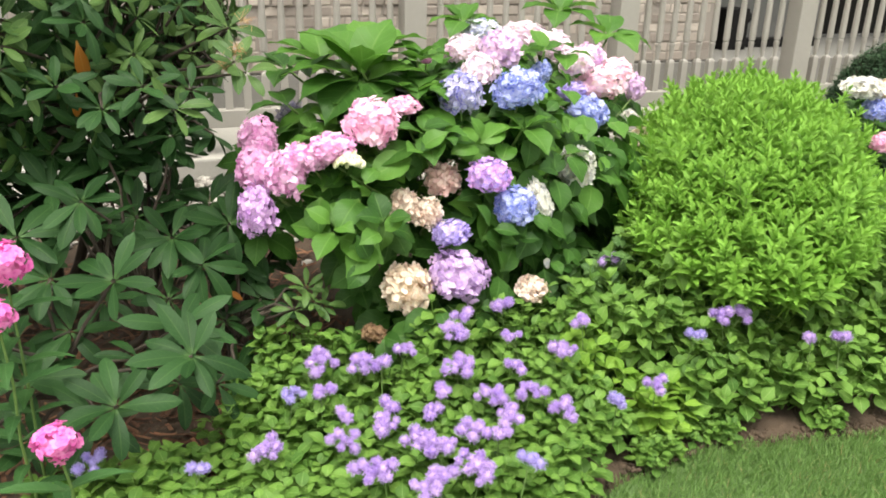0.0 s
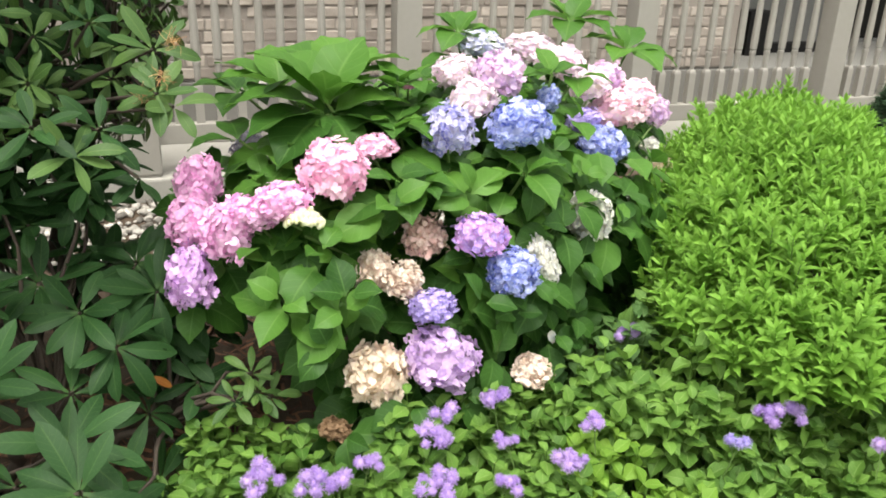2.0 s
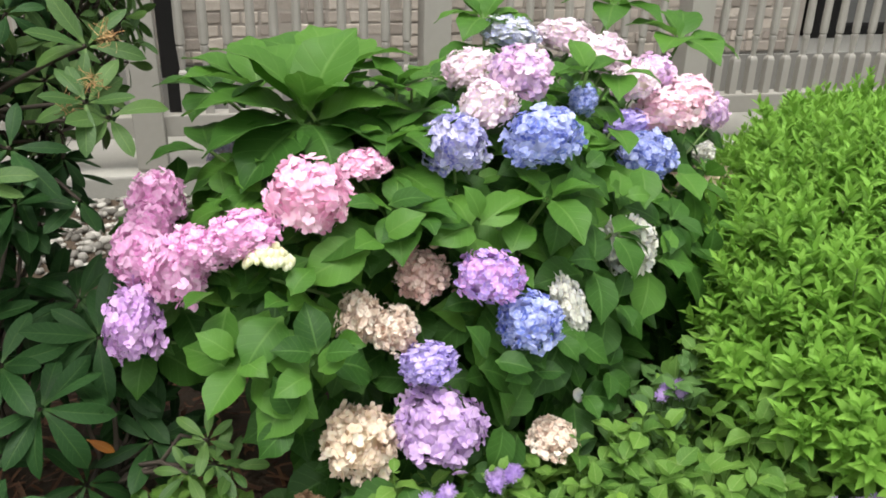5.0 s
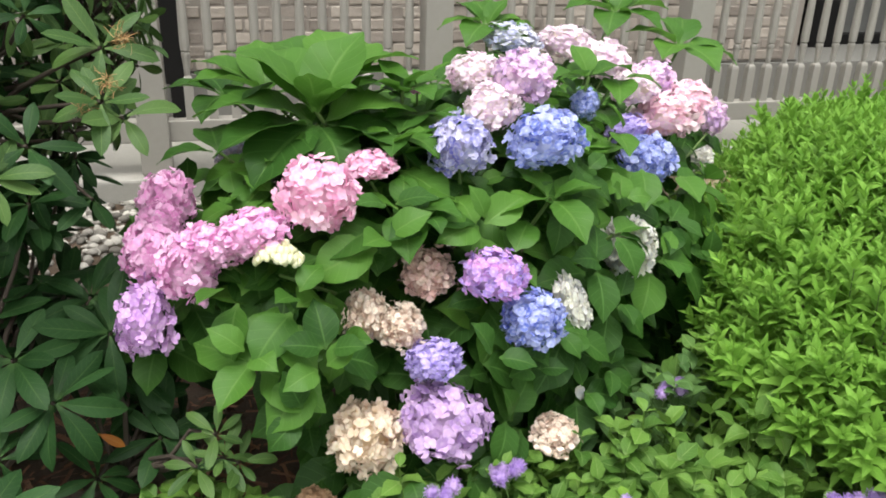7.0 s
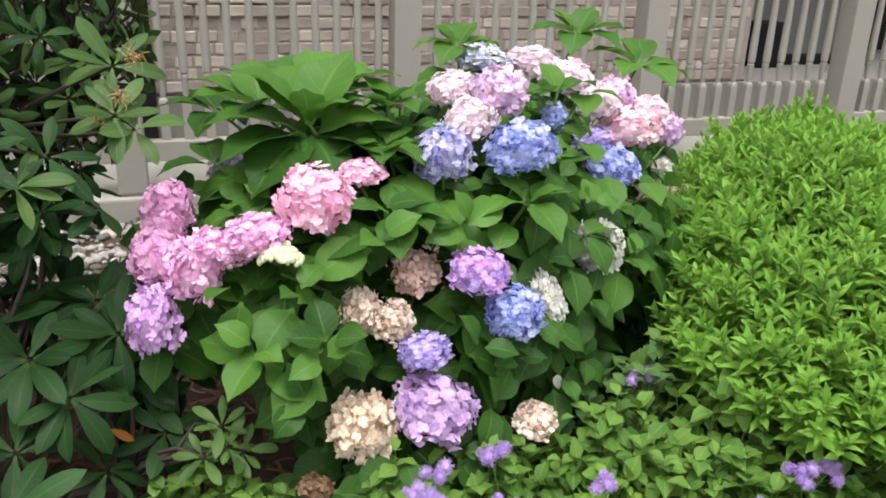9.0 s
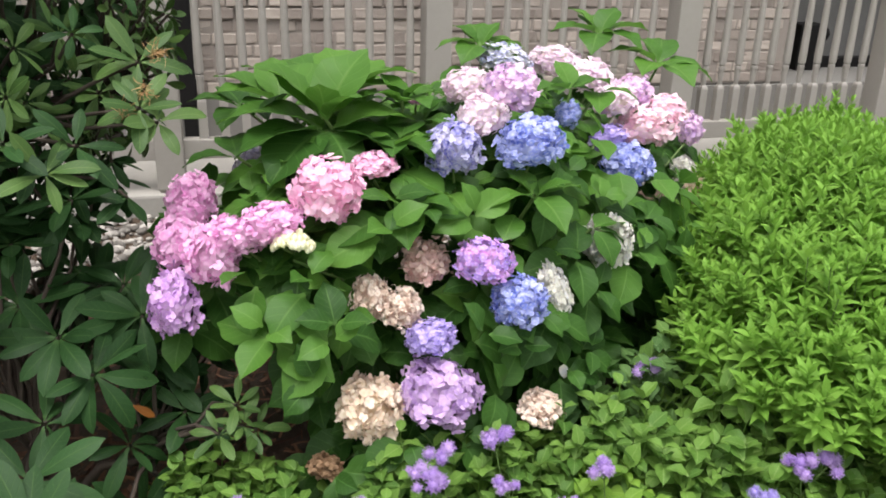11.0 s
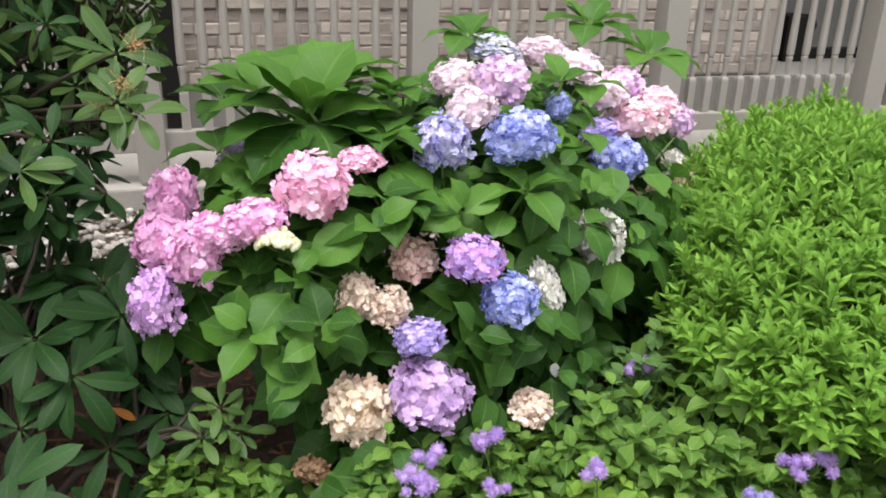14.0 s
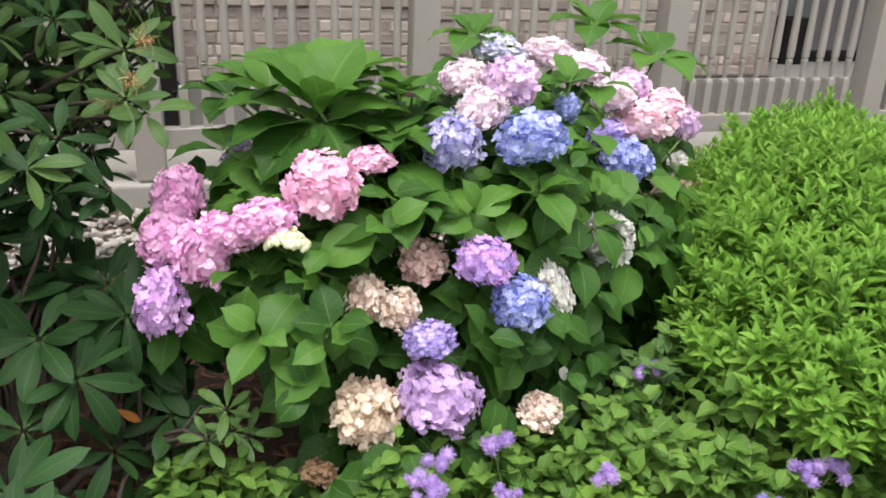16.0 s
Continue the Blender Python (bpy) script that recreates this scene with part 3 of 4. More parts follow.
# rows of x, y, z, radius, height over width
HEADS = {
    "pink": [(0.515, 2.11, 0.769, 0.073, 0.97), (0.62, 2.169, 0.802, 0.049, 0.65)],
    "deep_pink": [(0.398, 2.073, 0.722, 0.062, 0.72), (0.352, 2.085, 0.690, 0.040, 0.9), (0.285, 2.115, 0.645, 0.057, 1.15), (0.318, 2.10, 0.690, 0.046, 0.9), (0.240, 2.36, 0.690, 0.055, 1.1), (0.232, 2.27, 0.672, 0.044, 1.0), (0.216, 2.21, 0.635, 0.056, 1.1), (0.77, 2.44, 0.885, 0.017, 0.9)],
    "pale_pink": [(1.491, 2.625, 0.75, 0.087, 0.81), (1.567, 2.657, 0.796, 0.06, 0.79)],
    "blush": [(0.892, 2.442, 0.915, 0.060, 0.75), (1.371, 3.048, 0.882, 0.084, 0.5), (1.403, 2.861, 0.859, 0.088, 0.55), (0.892, 2.292, 0.871, 0.06, 0.89), (1.39, 2.637, 0.831, 0.061, 0.87)],
    "lilac": [(0.969, 2.319, 0.927, 0.065, 0.9), (1.48, 2.716, 0.833, 0.06, 0.86), (1.726, 2.773, 0.703, 0.039, 1.19)],
    "lilac_pink": [(0.819, 2.01, 0.632, 0.061, 0.85)],
    "lavender": [(1.363, 2.60, 0.732, 0.054, 0.8), (0.699, 1.97, 0.49, 0.053, 0.77)],
    "purple": [(0.714, 1.943, 0.373, 0.083, 0.9)],
    "orchid": [(0.2, 2.114, 0.546, 0.052, 1.24)],
    "blue": [(0.972, 2.183, 0.832, 0.073, 0.88), (1.379, 2.504, 0.677, 0.069, 0.91), (0.888, 1.976, 0.549, 0.06, 0.93), (1.169, 2.449, 0.834, 0.032, 1.11)],
    "blue_white": [(0.798, 2.19, 0.823, 0.062, 0.95)],
    "cream": [(0.573, 1.967, 0.342, 0.066, 1.05), (1.735, 2.72, 0.509, 0.042, 1.1)],
    "tan": [(0.65, 2.035, 0.528, 0.045, 1.0), (0.59, 2.055, 0.547, 0.04, 1.21), (0.943, 1.950, 0.304, 0.047, 0.74)],
    "dusty": [(0.718, 2.1, 0.601, 0.05, 1.0)],
    "pale_blue": [(1.19, 3.03, 0.895, 0.082, 0.62)],
    "faded": [(1.676, 2.72, 0.602, 0.030, 0.9), (1.60, 2.70, 0.44, 0.032, 0.8), (1.187, 2.196, 0.58, 0.057, 1.12), (0.997, 2.043, 0.529, 0.033, 1.73)],
    "faded_blue": [(0.387, 2.686, 0.674, 0.049, 0.92)],
    "brown": [(0.4745, 1.95, 0.226, 0.034, 0.8)],
    "ivory": [(0.437, 2.032, 0.683, 0.042, 1.35), (0.238, 2.225, 0.569, 0.017, 0.6)],
}
HEAD_WORDS = {"pink": "pink mophead flower", "deep_pink": "orchid pink mophead flower", "pale_pink": "pale pink mophead flower", "blush": "blush white mophead flower", "lilac": "pinkish lilac mophead flower", "lilac_pink": "mophead flower half violet, half pink", "lavender": "lavender blue mophead flower", "purple": "purple mophead flower", "orchid": "tall orchid purple mophead flower", "blue": "blue mophead flower", "blue_white": "blue and white mophead flower", "pale_blue": "pale blue mophead flower with greenish hearts", "cream": "cream mophead flower fading at its edges", "tan": "withered tan mophead flower", "dusty": "dusty pink withering mophead flower", "faded": "faded white mophead flower", "faded_blue": "faded violet mophead flower", "brown": "dried brown mophead flower", "ivory": "flat ivory flower head in bud"}


def flower_head(parent, tone, place, radius, tall, k):
    """One mophead under its shrub, in the shrub's space."""
    if tone == "ivory":
        me = FLAT_BLOOM
    elif tone in ("cream", "tan", "dusty", "faded", "faded_blue", "brown"):
        me = WITHERED[k % 3]
    else:
        me = BLOOMS[k % 5]
    # height over width as it shows from a little above
    high = math.sqrt(max(0.32, (tall * tall - 0.28) / 0.72))
    m = pose(*place, rng.normal(8, 6), rng.normal(0, 7), rng.uniform(0, 360))
    ob = piece("flower_head", me, parent, m @ Matrix.Diagonal((radius * 0.95, radius * 0.95, radius * 0.95 * high, 1)), HEAD_WORDS[tone])
    if not me.materials:
        me.materials.append(PETALS["pink"])
    ob.material_slots[0].link = "OBJECT"
    ob.material_slots[0].material = PETALS[tone]
    return ob


# ---- hydrangea ----
def toothed(v):
    """The broad ovate blade with blunt teeth and a drawn-out tip."""
    return ovate(v) * (1.02 if int(v * 12.01) % 2 else 0.98)


HYD_LEAVES = [leaf(0.120, 0.080, toothed, f, d, r, 12, 4) for f, d, r in ((0.22, 0.8, 0.02), (0.14, 1.0, 0.025), (0.28, 0.6, 0.02), (0.16, 1.2, 0.03), (0.30, 0.45, 0.015))]
HYD_LEAVES += [leaf(0.120, 0.082, toothed, f, d, 0.025, 12, 4) for f, d in ((0.20, 1.15), (0.26, 0.85))]


def rosette(place, axis, pairs, size, spread=1.0, start=None, step=0.022):
    """Poses of opposite leaf pairs round a shoot: small and steep within, large and flat without."""
    out = []
    axis = unit(axis)
    turn = rng.uniform(0, 3.14) if start is None else start
    for k in range(pairs):
        f = (k + 0.6) / pairs
        for side in (0, math.pi):
            out_dir = around(axis, turn + side + rng.normal(0, 0.16))
            open_ = min(1.0, (0.35 + 0.75 * f) * spread)
            tip = unit(axis * math.cos(open_ * 1.45) + out_dir * math.sin(open_ * 1.45) + rng.normal(0, 0.10, 3) - np.array([0, 0, 0.15 * f]))
            face = unit(axis * math.sin(open_ * 1.45) - out_dir * math.cos(open_ * 1.45) + np.array([0, -0.1, 0.35]))
            root = np.asarray(place) - axis * step * k * size + out_dir * 0.008
            out.append((basis(root, tip, face, size * (0.45 + 0.62 * f) * rng.uniform(0.88, 1.12)), int(rng.integers(5))))
        turn += math.pi / 2 + rng.normal(0, 0.12)
    return out


def hydrangea(place, label, heads, shells, extra, arching=()):
    """A shrub: canes, leaf rosettes over its crown, and a mophead on many shoots."""
    shrub = thing("hydrangea_shrub", place, label, "shrub")
    here = np.asarray(place, float)
    meshes = [mesh_of("hydrangea_leaf", *s, HYDRANGEA_LEAF) for s in HYD_LEAVES]
    young = [mesh_of("hydrangea_young_lit_leaf", *s, HYDRANGEA_YOUNG_LIT) for s in HYD_LEAVES]
    canes, leaves, k = [], [], 0
    blooms = []
    for tone, rows in heads.items():
        for x, y, z, r, tall in rows:
            p = np.array([x, y, z])
            flower_head(shrub, tone, tuple(p - here), r, tall, k)
            k += 1
            blooms.append((p, r))
            foot = here + np.array([rng.normal(0, 0.12), rng.normal(0, 0.10), 0.0])
            under = p - np.array([0, 0, r * 0.7])
            canes.append(tube(bent(foot, under, 0.05, 7, 0.012) - here, 0.006, 0.003, 5))
            axis = unit(np.array([0.12 * rng.normal(), -0.5 + 0.1 * rng.normal(), 0.8]))
            for m, v in rosette(under - axis * 0.035 + np.array([0, 0.03, 0]), axis, 3, 1.05, 1.2):
                leaves.append((m, v, False))
    for p, normal in shells:
        if any(np.linalg.norm(p - b) < r * 1.05 for b, r in blooms):
            continue
        axis = unit(normal * 0.75 + np.array([0, -0.05, 0.55]) + rng.normal(0, 0.15, 3))
        # paler leaves are dealt out by height: brighter light higher up, put in colour
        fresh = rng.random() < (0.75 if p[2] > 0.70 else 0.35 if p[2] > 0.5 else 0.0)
        for m, v in rosette(p, axis, 3, rng.uniform(0.88, 1.18), 1.1):
            leaves.append((m, v, fresh))
    for p, axis, pairs, size, spread, fresh in extra:
        for m, v in rosette(p, axis, pairs, size, spread, 0.75, 0.012):
            leaves.append((m, 5 if v % 2 else 6, fresh))
        foot = here + np.array([rng.normal(0, 0.1), rng.normal(0, 0.1), 0.0])
        canes.append(tube(bent(foot, p, 0.04, 7, 0.008) - here, 0.007, 0.004, 5))
    clear = []
    for p, rows in arching:
        for turn, rise, size, fresh in rows:
            a, e = radians(turn), radians(rise)
            tip = np.array([math.cos(a) * math.cos(e), math.sin(a) * math.cos(e), math.sin(e)])
            face = np.array([-math.cos(a) * math.sin(e), -math.sin(a) * math.sin(e), math.cos(e)]) + rng.normal(0, 0.10, 3)
            root = np.asarray(p) + 0.012 * tip * (1, 1, 0)
            clear.append((basis(root, tip, face, size / 0.12), 5 + int(rng.integers(2)), fresh))
        canes.append(tube(bent(here + rng.normal(0, 0.08, 3) * (1, 1, 0), p, 0.04, 7, 0.008) - here, 0.007, 0.004, 5))
    # leaves between a bloom and the camera are dropped, to fit the view
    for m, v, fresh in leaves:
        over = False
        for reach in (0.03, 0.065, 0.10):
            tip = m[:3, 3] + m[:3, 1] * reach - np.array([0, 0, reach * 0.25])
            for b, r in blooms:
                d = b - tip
                # roughly the camera's line of sight to a bloom at this height
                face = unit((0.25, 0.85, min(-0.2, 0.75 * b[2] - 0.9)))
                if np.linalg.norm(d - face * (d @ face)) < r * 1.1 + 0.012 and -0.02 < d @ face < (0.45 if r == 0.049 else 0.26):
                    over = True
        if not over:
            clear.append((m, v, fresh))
    clear.sort(key=lambda e: e[0][1, 3] - 0.4 * e[0][2, 3])
    shift = np.eye(4)
    shift[:3, 3] = -here
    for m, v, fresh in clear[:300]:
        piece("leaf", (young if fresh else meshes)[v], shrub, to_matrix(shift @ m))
    for fresh, mat in ((False, HYDRANGEA_LEAF), (True, HYDRANGEA_YOUNG_LIT)):
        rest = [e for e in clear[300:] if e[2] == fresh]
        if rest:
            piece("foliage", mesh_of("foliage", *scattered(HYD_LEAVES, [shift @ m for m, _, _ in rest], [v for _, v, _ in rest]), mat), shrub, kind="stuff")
    for c in canes:
        piece("cane", mesh_of("cane", *c, STEM), shrub)
    return shrub


crown = shell_points(450, (0.90, 2.50, 0.30), (0.82, 0.50, 0.57), 2.4, lambda p, n: p[2] > 0.14 and n[1] < 0.75, 0.05, 0.5)
inner = shell_points(440, (0.90, 2.52, 0.28), (0.74, 0.44, 0.50), 2.3, lambda p, n: p[2] > 0.12 and n[1] < 0.6, 0.05, 0.5)
inner += shell_points(280, (0.90, 2.52, 0.26), (0.60, 0.34, 0.42), 2.3, lambda p, n: p[2] > 0.12 and n[1] < 0.6, 0.05, 0.5)


def within_bush(p):
    """Whether a shoot is kept: the low sides are cut to the outline the camera sees."""
    if p[0] > 1.12 and p[2] < 0.52 and p[1] < 2.28 or p[0] > 1.58 and p[2] < 0.72:
        return False
    return p[2] > 0.6 or p[0] > min(0.47, 0.33 + max(0.0, 0.55 - p[2]) * 0.6)


crown = [e for e in crown + inner if within_bush(e[0])]
for _ in range(10):
    crown.append((np.array([rng.uniform(0.56, 0.86), rng.uniform(2.40, 2.72), rng.uniform(0.74, 0.84)]), unit((rng.normal(0, 0.3), -0.2, 1.0))))
# tall unflowered shoots with large arching leaves: bearing from east, rise, length, young or brighter-lit leaf or not
arching = [
    ((0.536, 2.29, 0.850), [(172, 34, 0.235, True), (5, 26, 0.20, True), (225, -6, 0.20, False), (285, -4, 0.15, False), (200, 12, 0.21, False), (335, 2, 0.22, False), (250, -22, 0.12, False)]),
    ((0.536, 2.29, 0.875), [(160, 62, 0.215, True), (35, 66, 0.20, True), (120, 58, 0.21, True), (75, 50, 0.20, True), (250, 76, 0.11, True), (310, 62, 0.12, True)]),
    ((0.60, 2.43, 0.900), [(60, 40, 0.19, True), (10, 45, 0.18, True), (150, 45, 0.18, True), (100, 55, 0.17, True), (330, 35, 0.17, True)]),
    ((0.45, 2.46, 0.880), [(150, 40, 0.17, True), (200, 35, 0.16, True), (90, 55, 0.16, True), (240, 30, 0.15, False), (30, 50, 0.15, True)]),
    ((0.72, 2.36, 0.895), [(20, 30, 0.12, True), (110, 55, 0.10, True), (200, 40, 0.11, True), (290, 25, 0.11, True), (330, 60, 0.08, True)]),
]
arching += [
    ((0.69, 2.25, 0.835), [(10, 14, 0.18, True), (300, 10, 0.11, True), (190, 20, 0.14, False), (250, 15, 0.11, False), (60, 30, 0.15, False)]),
    ((0.37, 2.62, 0.840), [(180, 30, 0.13, False), (240, 10, 0.12, False), (300, 15, 0.11, False), (120, 40, 0.12, False), (40, 40, 0.12, False)]),
    ((0.345, 2.46, 0.755), [(190, 15, 0.12, False), (100, 40, 0.12, False)]),
    ((1.13, 3.10, 0.925), [(180, 25, 0.15, True), (235, 10, 0.15, True), (300, 12, 0.15, True), (0, 25, 0.15, True), (90, 45, 0.14, True), (150, 55, 0.11, True), (30, 60, 0.11, True)]),
    ((1.10, 3.02, 0.860), [(190, 0, 0.14, False), (250, -5, 0.14, False), (320, 5, 0.13, False)]),
]
arching += [
    ((1.52, 3.06, 0.965), [(185, 25, 0.17, True), (240, 10, 0.16, True), (300, 10, 0.17, True), (0, 25, 0.17, True), (90, 45, 0.15, True), (140, 58, 0.13, True), (30, 58, 0.13, True)]),
    ((1.68, 2.93, 0.885), [(170, 35, 0.17, True), (225, 15, 0.16, True), (280, 5, 0.17, True), (340, 12, 0.18, True), (60, 45, 0.16, True), (110, 60, 0.12, True)]),
    ((1.17, 2.44, 0.900), [(20, 30, 0.13, True), (200, 22, 0.13, True), (100, 60, 0.10, True)]),
    ((1.27, 2.50, 0.880), [(190, 24, 0.15, True), (250, 5, 0.12, True), (330, 22, 0.10, True)]),
    ((0.965, 2.12, 0.730), [(20, 20, 0.13, True), (200, 18, 0.12, True), (285, -5, 0.12, True), (110, 40, 0.11, True), (330, 50, 0.08, True), (150, 55, 0.07, True)]),
]
arching += [
    ((1.11, 2.13, 0.640), [(345, -2, 0.085, False), (25, 14, 0.11, True), (290, -18, 0.10, False)]),
    ((1.20, 2.27, 0.430), [(300, 0, 0.12, False), (240, 8, 0.12, False), (350, 12, 0.12, False), (180, 20, 0.11, False), (60, 40, 0.10, False)]),
    ((1.27, 2.36, 0.500), [(310, 2, 0.12, False), (250, 5, 0.12, False), (0, 15, 0.12, False), (190, 22, 0.11, False)]),
    ((1.17, 2.23, 0.310), [(290, 0, 0.12, False), (235, 6, 0.11, False), (345, 10, 0.12, False), (180, 25, 0.10, False)]),
    ((1.32, 2.38, 0.370), [(300, 4, 0.12, False), (240, 10, 0.12, False), (350, 14, 0.11, False), (120, 40, 0.10, False)]),
]
arching += [
    ((0.67, 2.10, 0.735), [(15, 30, 0.11, True), (170, 25, 0.11, True), (260, -10, 0.12, True), (320, 25, 0.11, True), (80, 55, 0.08, True)]),
]
special = [
    ((0.58, 2.62, 0.88), (0.0, 0.0, 1.0), 4, 1.6, 0.75, True),
    ((1.70, 2.84, 0.66), (0.3, -0.2, 1.0), 3, 1.15, 1.0, False),
]
bush = hydrangea((0.93, 2.5, 0.02), "large green hydrangea bush with pink, blue, purple and cream mopheads", HEADS, crown, special, arching)
scrap = mesh_of("petal", *leaf(0.034, 0.024, lambda v: 0.35 + 0.65 * math.sin(math.pi * min(1.0, v + 0.12)), 0.2, 0.5, 0.04, 5, 2), PETALS["faded"])
piece("petal", scrap, bush, to_matrix(basis((1.015 - 0.93, 2.02 - 2.5, 0.36 - 0.02), (0.35, -0.2, -0.8), (0.1, -1.0, 0.4))), "loose white petal caught on a leaf")


# ---- rhododendrons ----
RHO_LEAVES = [leaf(0.150, 0.043, oblong, f, d, 0.0, 8, 4, w) for f, d, w in ((0.12, 0.4, 0.1), (-0.16, 0.6, -0.1), (0.16, 0.15, 0.15), (-0.22, 0.8, 0.0), (0.18, 0.9, -0.2))]


def leaf_whorl(place, axis, count, size, droop=0.0):
    """Poses of long leaves spreading like a star from one bud."""
    out = []
    axis = unit(axis)
    turn = rng.uniform(0, 6.28)
    for k in range(count):
        a = turn + 2 * math.pi * k / count * (1 if count < 8 else 1.62) + rng.normal(0, 0.12)
        side = around(axis, a)
        rise = rng.uniform(-0.05, 0.65) - droop + (0.5 if k % 3 == 2 else 0.0)
        tip = unit(side + axis * rise + rng.normal(0, 0.06, 3))
        face = unit(axis - side * rise * 0.8 + rng.normal(0, 0.22, 3))
        out.append((basis(np.asarray(place) + side * 0.006, tip, face, size * rng.uniform(0.72, 1.08)), int(rng.integers(len(RHO_LEAVES)))))
    return out


def rhododendron(place, label, whorls, trunks):
    """A shrub of bare brown limbs with stars of long leathery leaves at their ends."""
    shrub = thing("rhododendron_shrub", place, label, "shrub")
    here = np.asarray(place, float)
    shift = np.eye(4)
    shift[:3, 3] = -here
    tones = [[mesh_of("rhododendron_leaf", *s, mat) for s in RHO_LEAVES] for mat in (RHODO_LEAF, RHODO_YOUNG_LIT)]
    leaves, limbs = [], []
    for p, axis, count, size, droop, tone in whorls:
        for m, v in leaf_whorl(p, axis, count, size, droop):
            leaves.append((m, v, tone))
        foot = min(trunks, key=lambda q: np.linalg.norm(np.asarray(q[1]) - p))
        start = np.asarray(foot[1])
        limbs.append(tube(bent(start, p, 0.02, 5, 0.015) - here, 0.006, 0.0035, 5))
    for a, b in trunks:
        limbs.append(tube(bent(a, b, 0.0, 7, 0.02) - here, 0.020, 0.009, 7))
    leaves.sort(key=lambda e: e[0][1, 3])
    for m, v, tone in leaves[:300]:
        piece("leaf", tones[tone][v], shrub, to_matrix(shift @ m))
    for tone, mat in ((0, RHODO_LEAF), (1, RHODO_YOUNG_LIT)):
        rest = [e for e in leaves[300:] if (e[2] == 1) == (tone == 1)]
        if rest:
            piece("foliage", mesh_of("foliage", *scattered(RHO_LEAVES, [shift @ m for m, _, _ in rest], [v for _, v, _ in rest]), mat), shrub, kind="stuff")
    for limb in limbs:
        piece("limb", mesh_of("limb", *limb, BARK), shrub)
    return shrub


whorls = []
# outer whorls mostly pale, inner ones dark: young tips plus light put in colour
for p, n in shell_points(760, (-0.42, 2.64, 1.06), (0.64, 0.54, 0.54), 2.2, lambda p, n: p[2] > (0.62 if p[0] < -0.15 else 0.74) and n[1] < 0.8, 0.07):
    whorls.append((p - n * rng.uniform(0, 0.08), unit(n + np.array([0, 0.1, 0.5]) + rng.normal(0, 0.35, 3)), int(rng.integers(5, 9)), rng.uniform(0.45, 0.70) if p[0] < -0.15 else rng.uniform(0.34, 0.54), 0.15, 1 if rng.random() < (0.55 if p[0] < -0.15 else 0.88) else 0))
for p, n in shell_points(240, (-0.42, 2.68, 1.05), (0.50, 0.44, 0.42), 2.2, lambda p, n: p[2] > 0.74, 0.07):
    whorls.append((p, unit(n + np.array([0, -0.1, 0.6])), 7, rng.uniform(0.5, 0.8), 0.3, 0))
for _ in range(30):
    p = np.array([rng.uniform(-0.5, 0.12), rng.uniform(2.22, 2.6), rng.uniform(0.66, 0.80)])
    whorls.append((p, unit((rng.normal(0, 0.3), -0.2, 1.0)), 6, rng.uniform(0.5, 0.7), 0.9, 0))
# the stars of leaves that stand out; whorls between them and the camera are dropped
stars = [(0.172, 2.15, 0.937, 1), (0.20, 2.17, 0.905, 1), (-0.049, 2.06, 0.898, 0), (-0.142, 2.03, 0.854, 0), (0.014, 2.04, 0.847, 1), (0.076, 2.35, 0.932, 1), (0.094, 2.38, 1.0, 1), (0.17, 2.24, 1.01, 1), (0.06, 2.10, 0.88, 0), (-0.06, 2.30, 0.80, 0), (-0.24, 2.08, 0.90, 0)]
whorls = [w for w in whorls if all(abs(w[0][0] - x) + abs(w[0][2] - z) > 0.09 or w[0][1] > y + 0.06 for x, y, z, _ in stars + [(-0.17, 2.10, 0.93, 2)])]
for x, y, z, tone in stars:
    whorls.append((np.array([x, y, z]), unit((0.15 + rng.normal(0, 0.12), -0.6, 0.75)), 8, rng.uniform(0.58, 0.68), 0.1, tone))
trunks = [((-0.40, 2.75, 0.0), (-0.15, 2.45, 0.80)), ((-0.45, 2.78, 0.0), (-0.55, 2.5, 0.85)), ((-0.38, 2.8, 0.0), (0.02, 2.62, 0.82)), ((-0.5, 2.8, 0.0), (-0.75, 2.75, 0.9)), ((-0.42, 2.75, 0.0), (-0.3, 2.7, 1.15))]
tall = rhododendron((-0.42, 2.75, 0.0), "tall rhododendron with dark leathery leaves and paler young tips", whorls, trunks)

withered = mesh_of("withered_leaf", *RHO_LEAVES[1], RHODO_OLD)
for p, tip, size in (((-0.185, 2.11, 1.0), (0.12, 0.1, -1.0), 0.72), ((-0.205, 2.16, 0.87), (-0.1, 0.05, -1.0), 0.45)):
    piece("leaf", withered, tall, to_matrix(basis(np.array(p) - (-0.42, 2.75, 0.0), tip, (0.2, -1.0, 0.3), size)), "withered orange leaf hanging down")

straws = [leaf(1.0, 0.05, lambda w: 0.8, 0.2, d, 0.0, 4, 1) for d in (0.6, 1.4, 2.2)]
for p in ((0.185, 2.165, 0.965), (0.205, 2.20, 1.03), (0.14, 2.15, 0.93)):
    poses = [basis(rng.normal(0, 0.006, 3), unit(rng.normal(0, 1, 3) + np.array([0, -0.3, 0.3])), rng.normal(0, 1, 3), rng.uniform(0.012, 0.030)) for _ in range(60)]
    piece("seed_head", mesh_of("seed_head", *scattered(straws, poses, rng.integers(0, 3, 60)), STRAW), tall, pose(p[0] + 0.42, p[1] - 2.75, p[2]), "dry straw-coloured seed head")

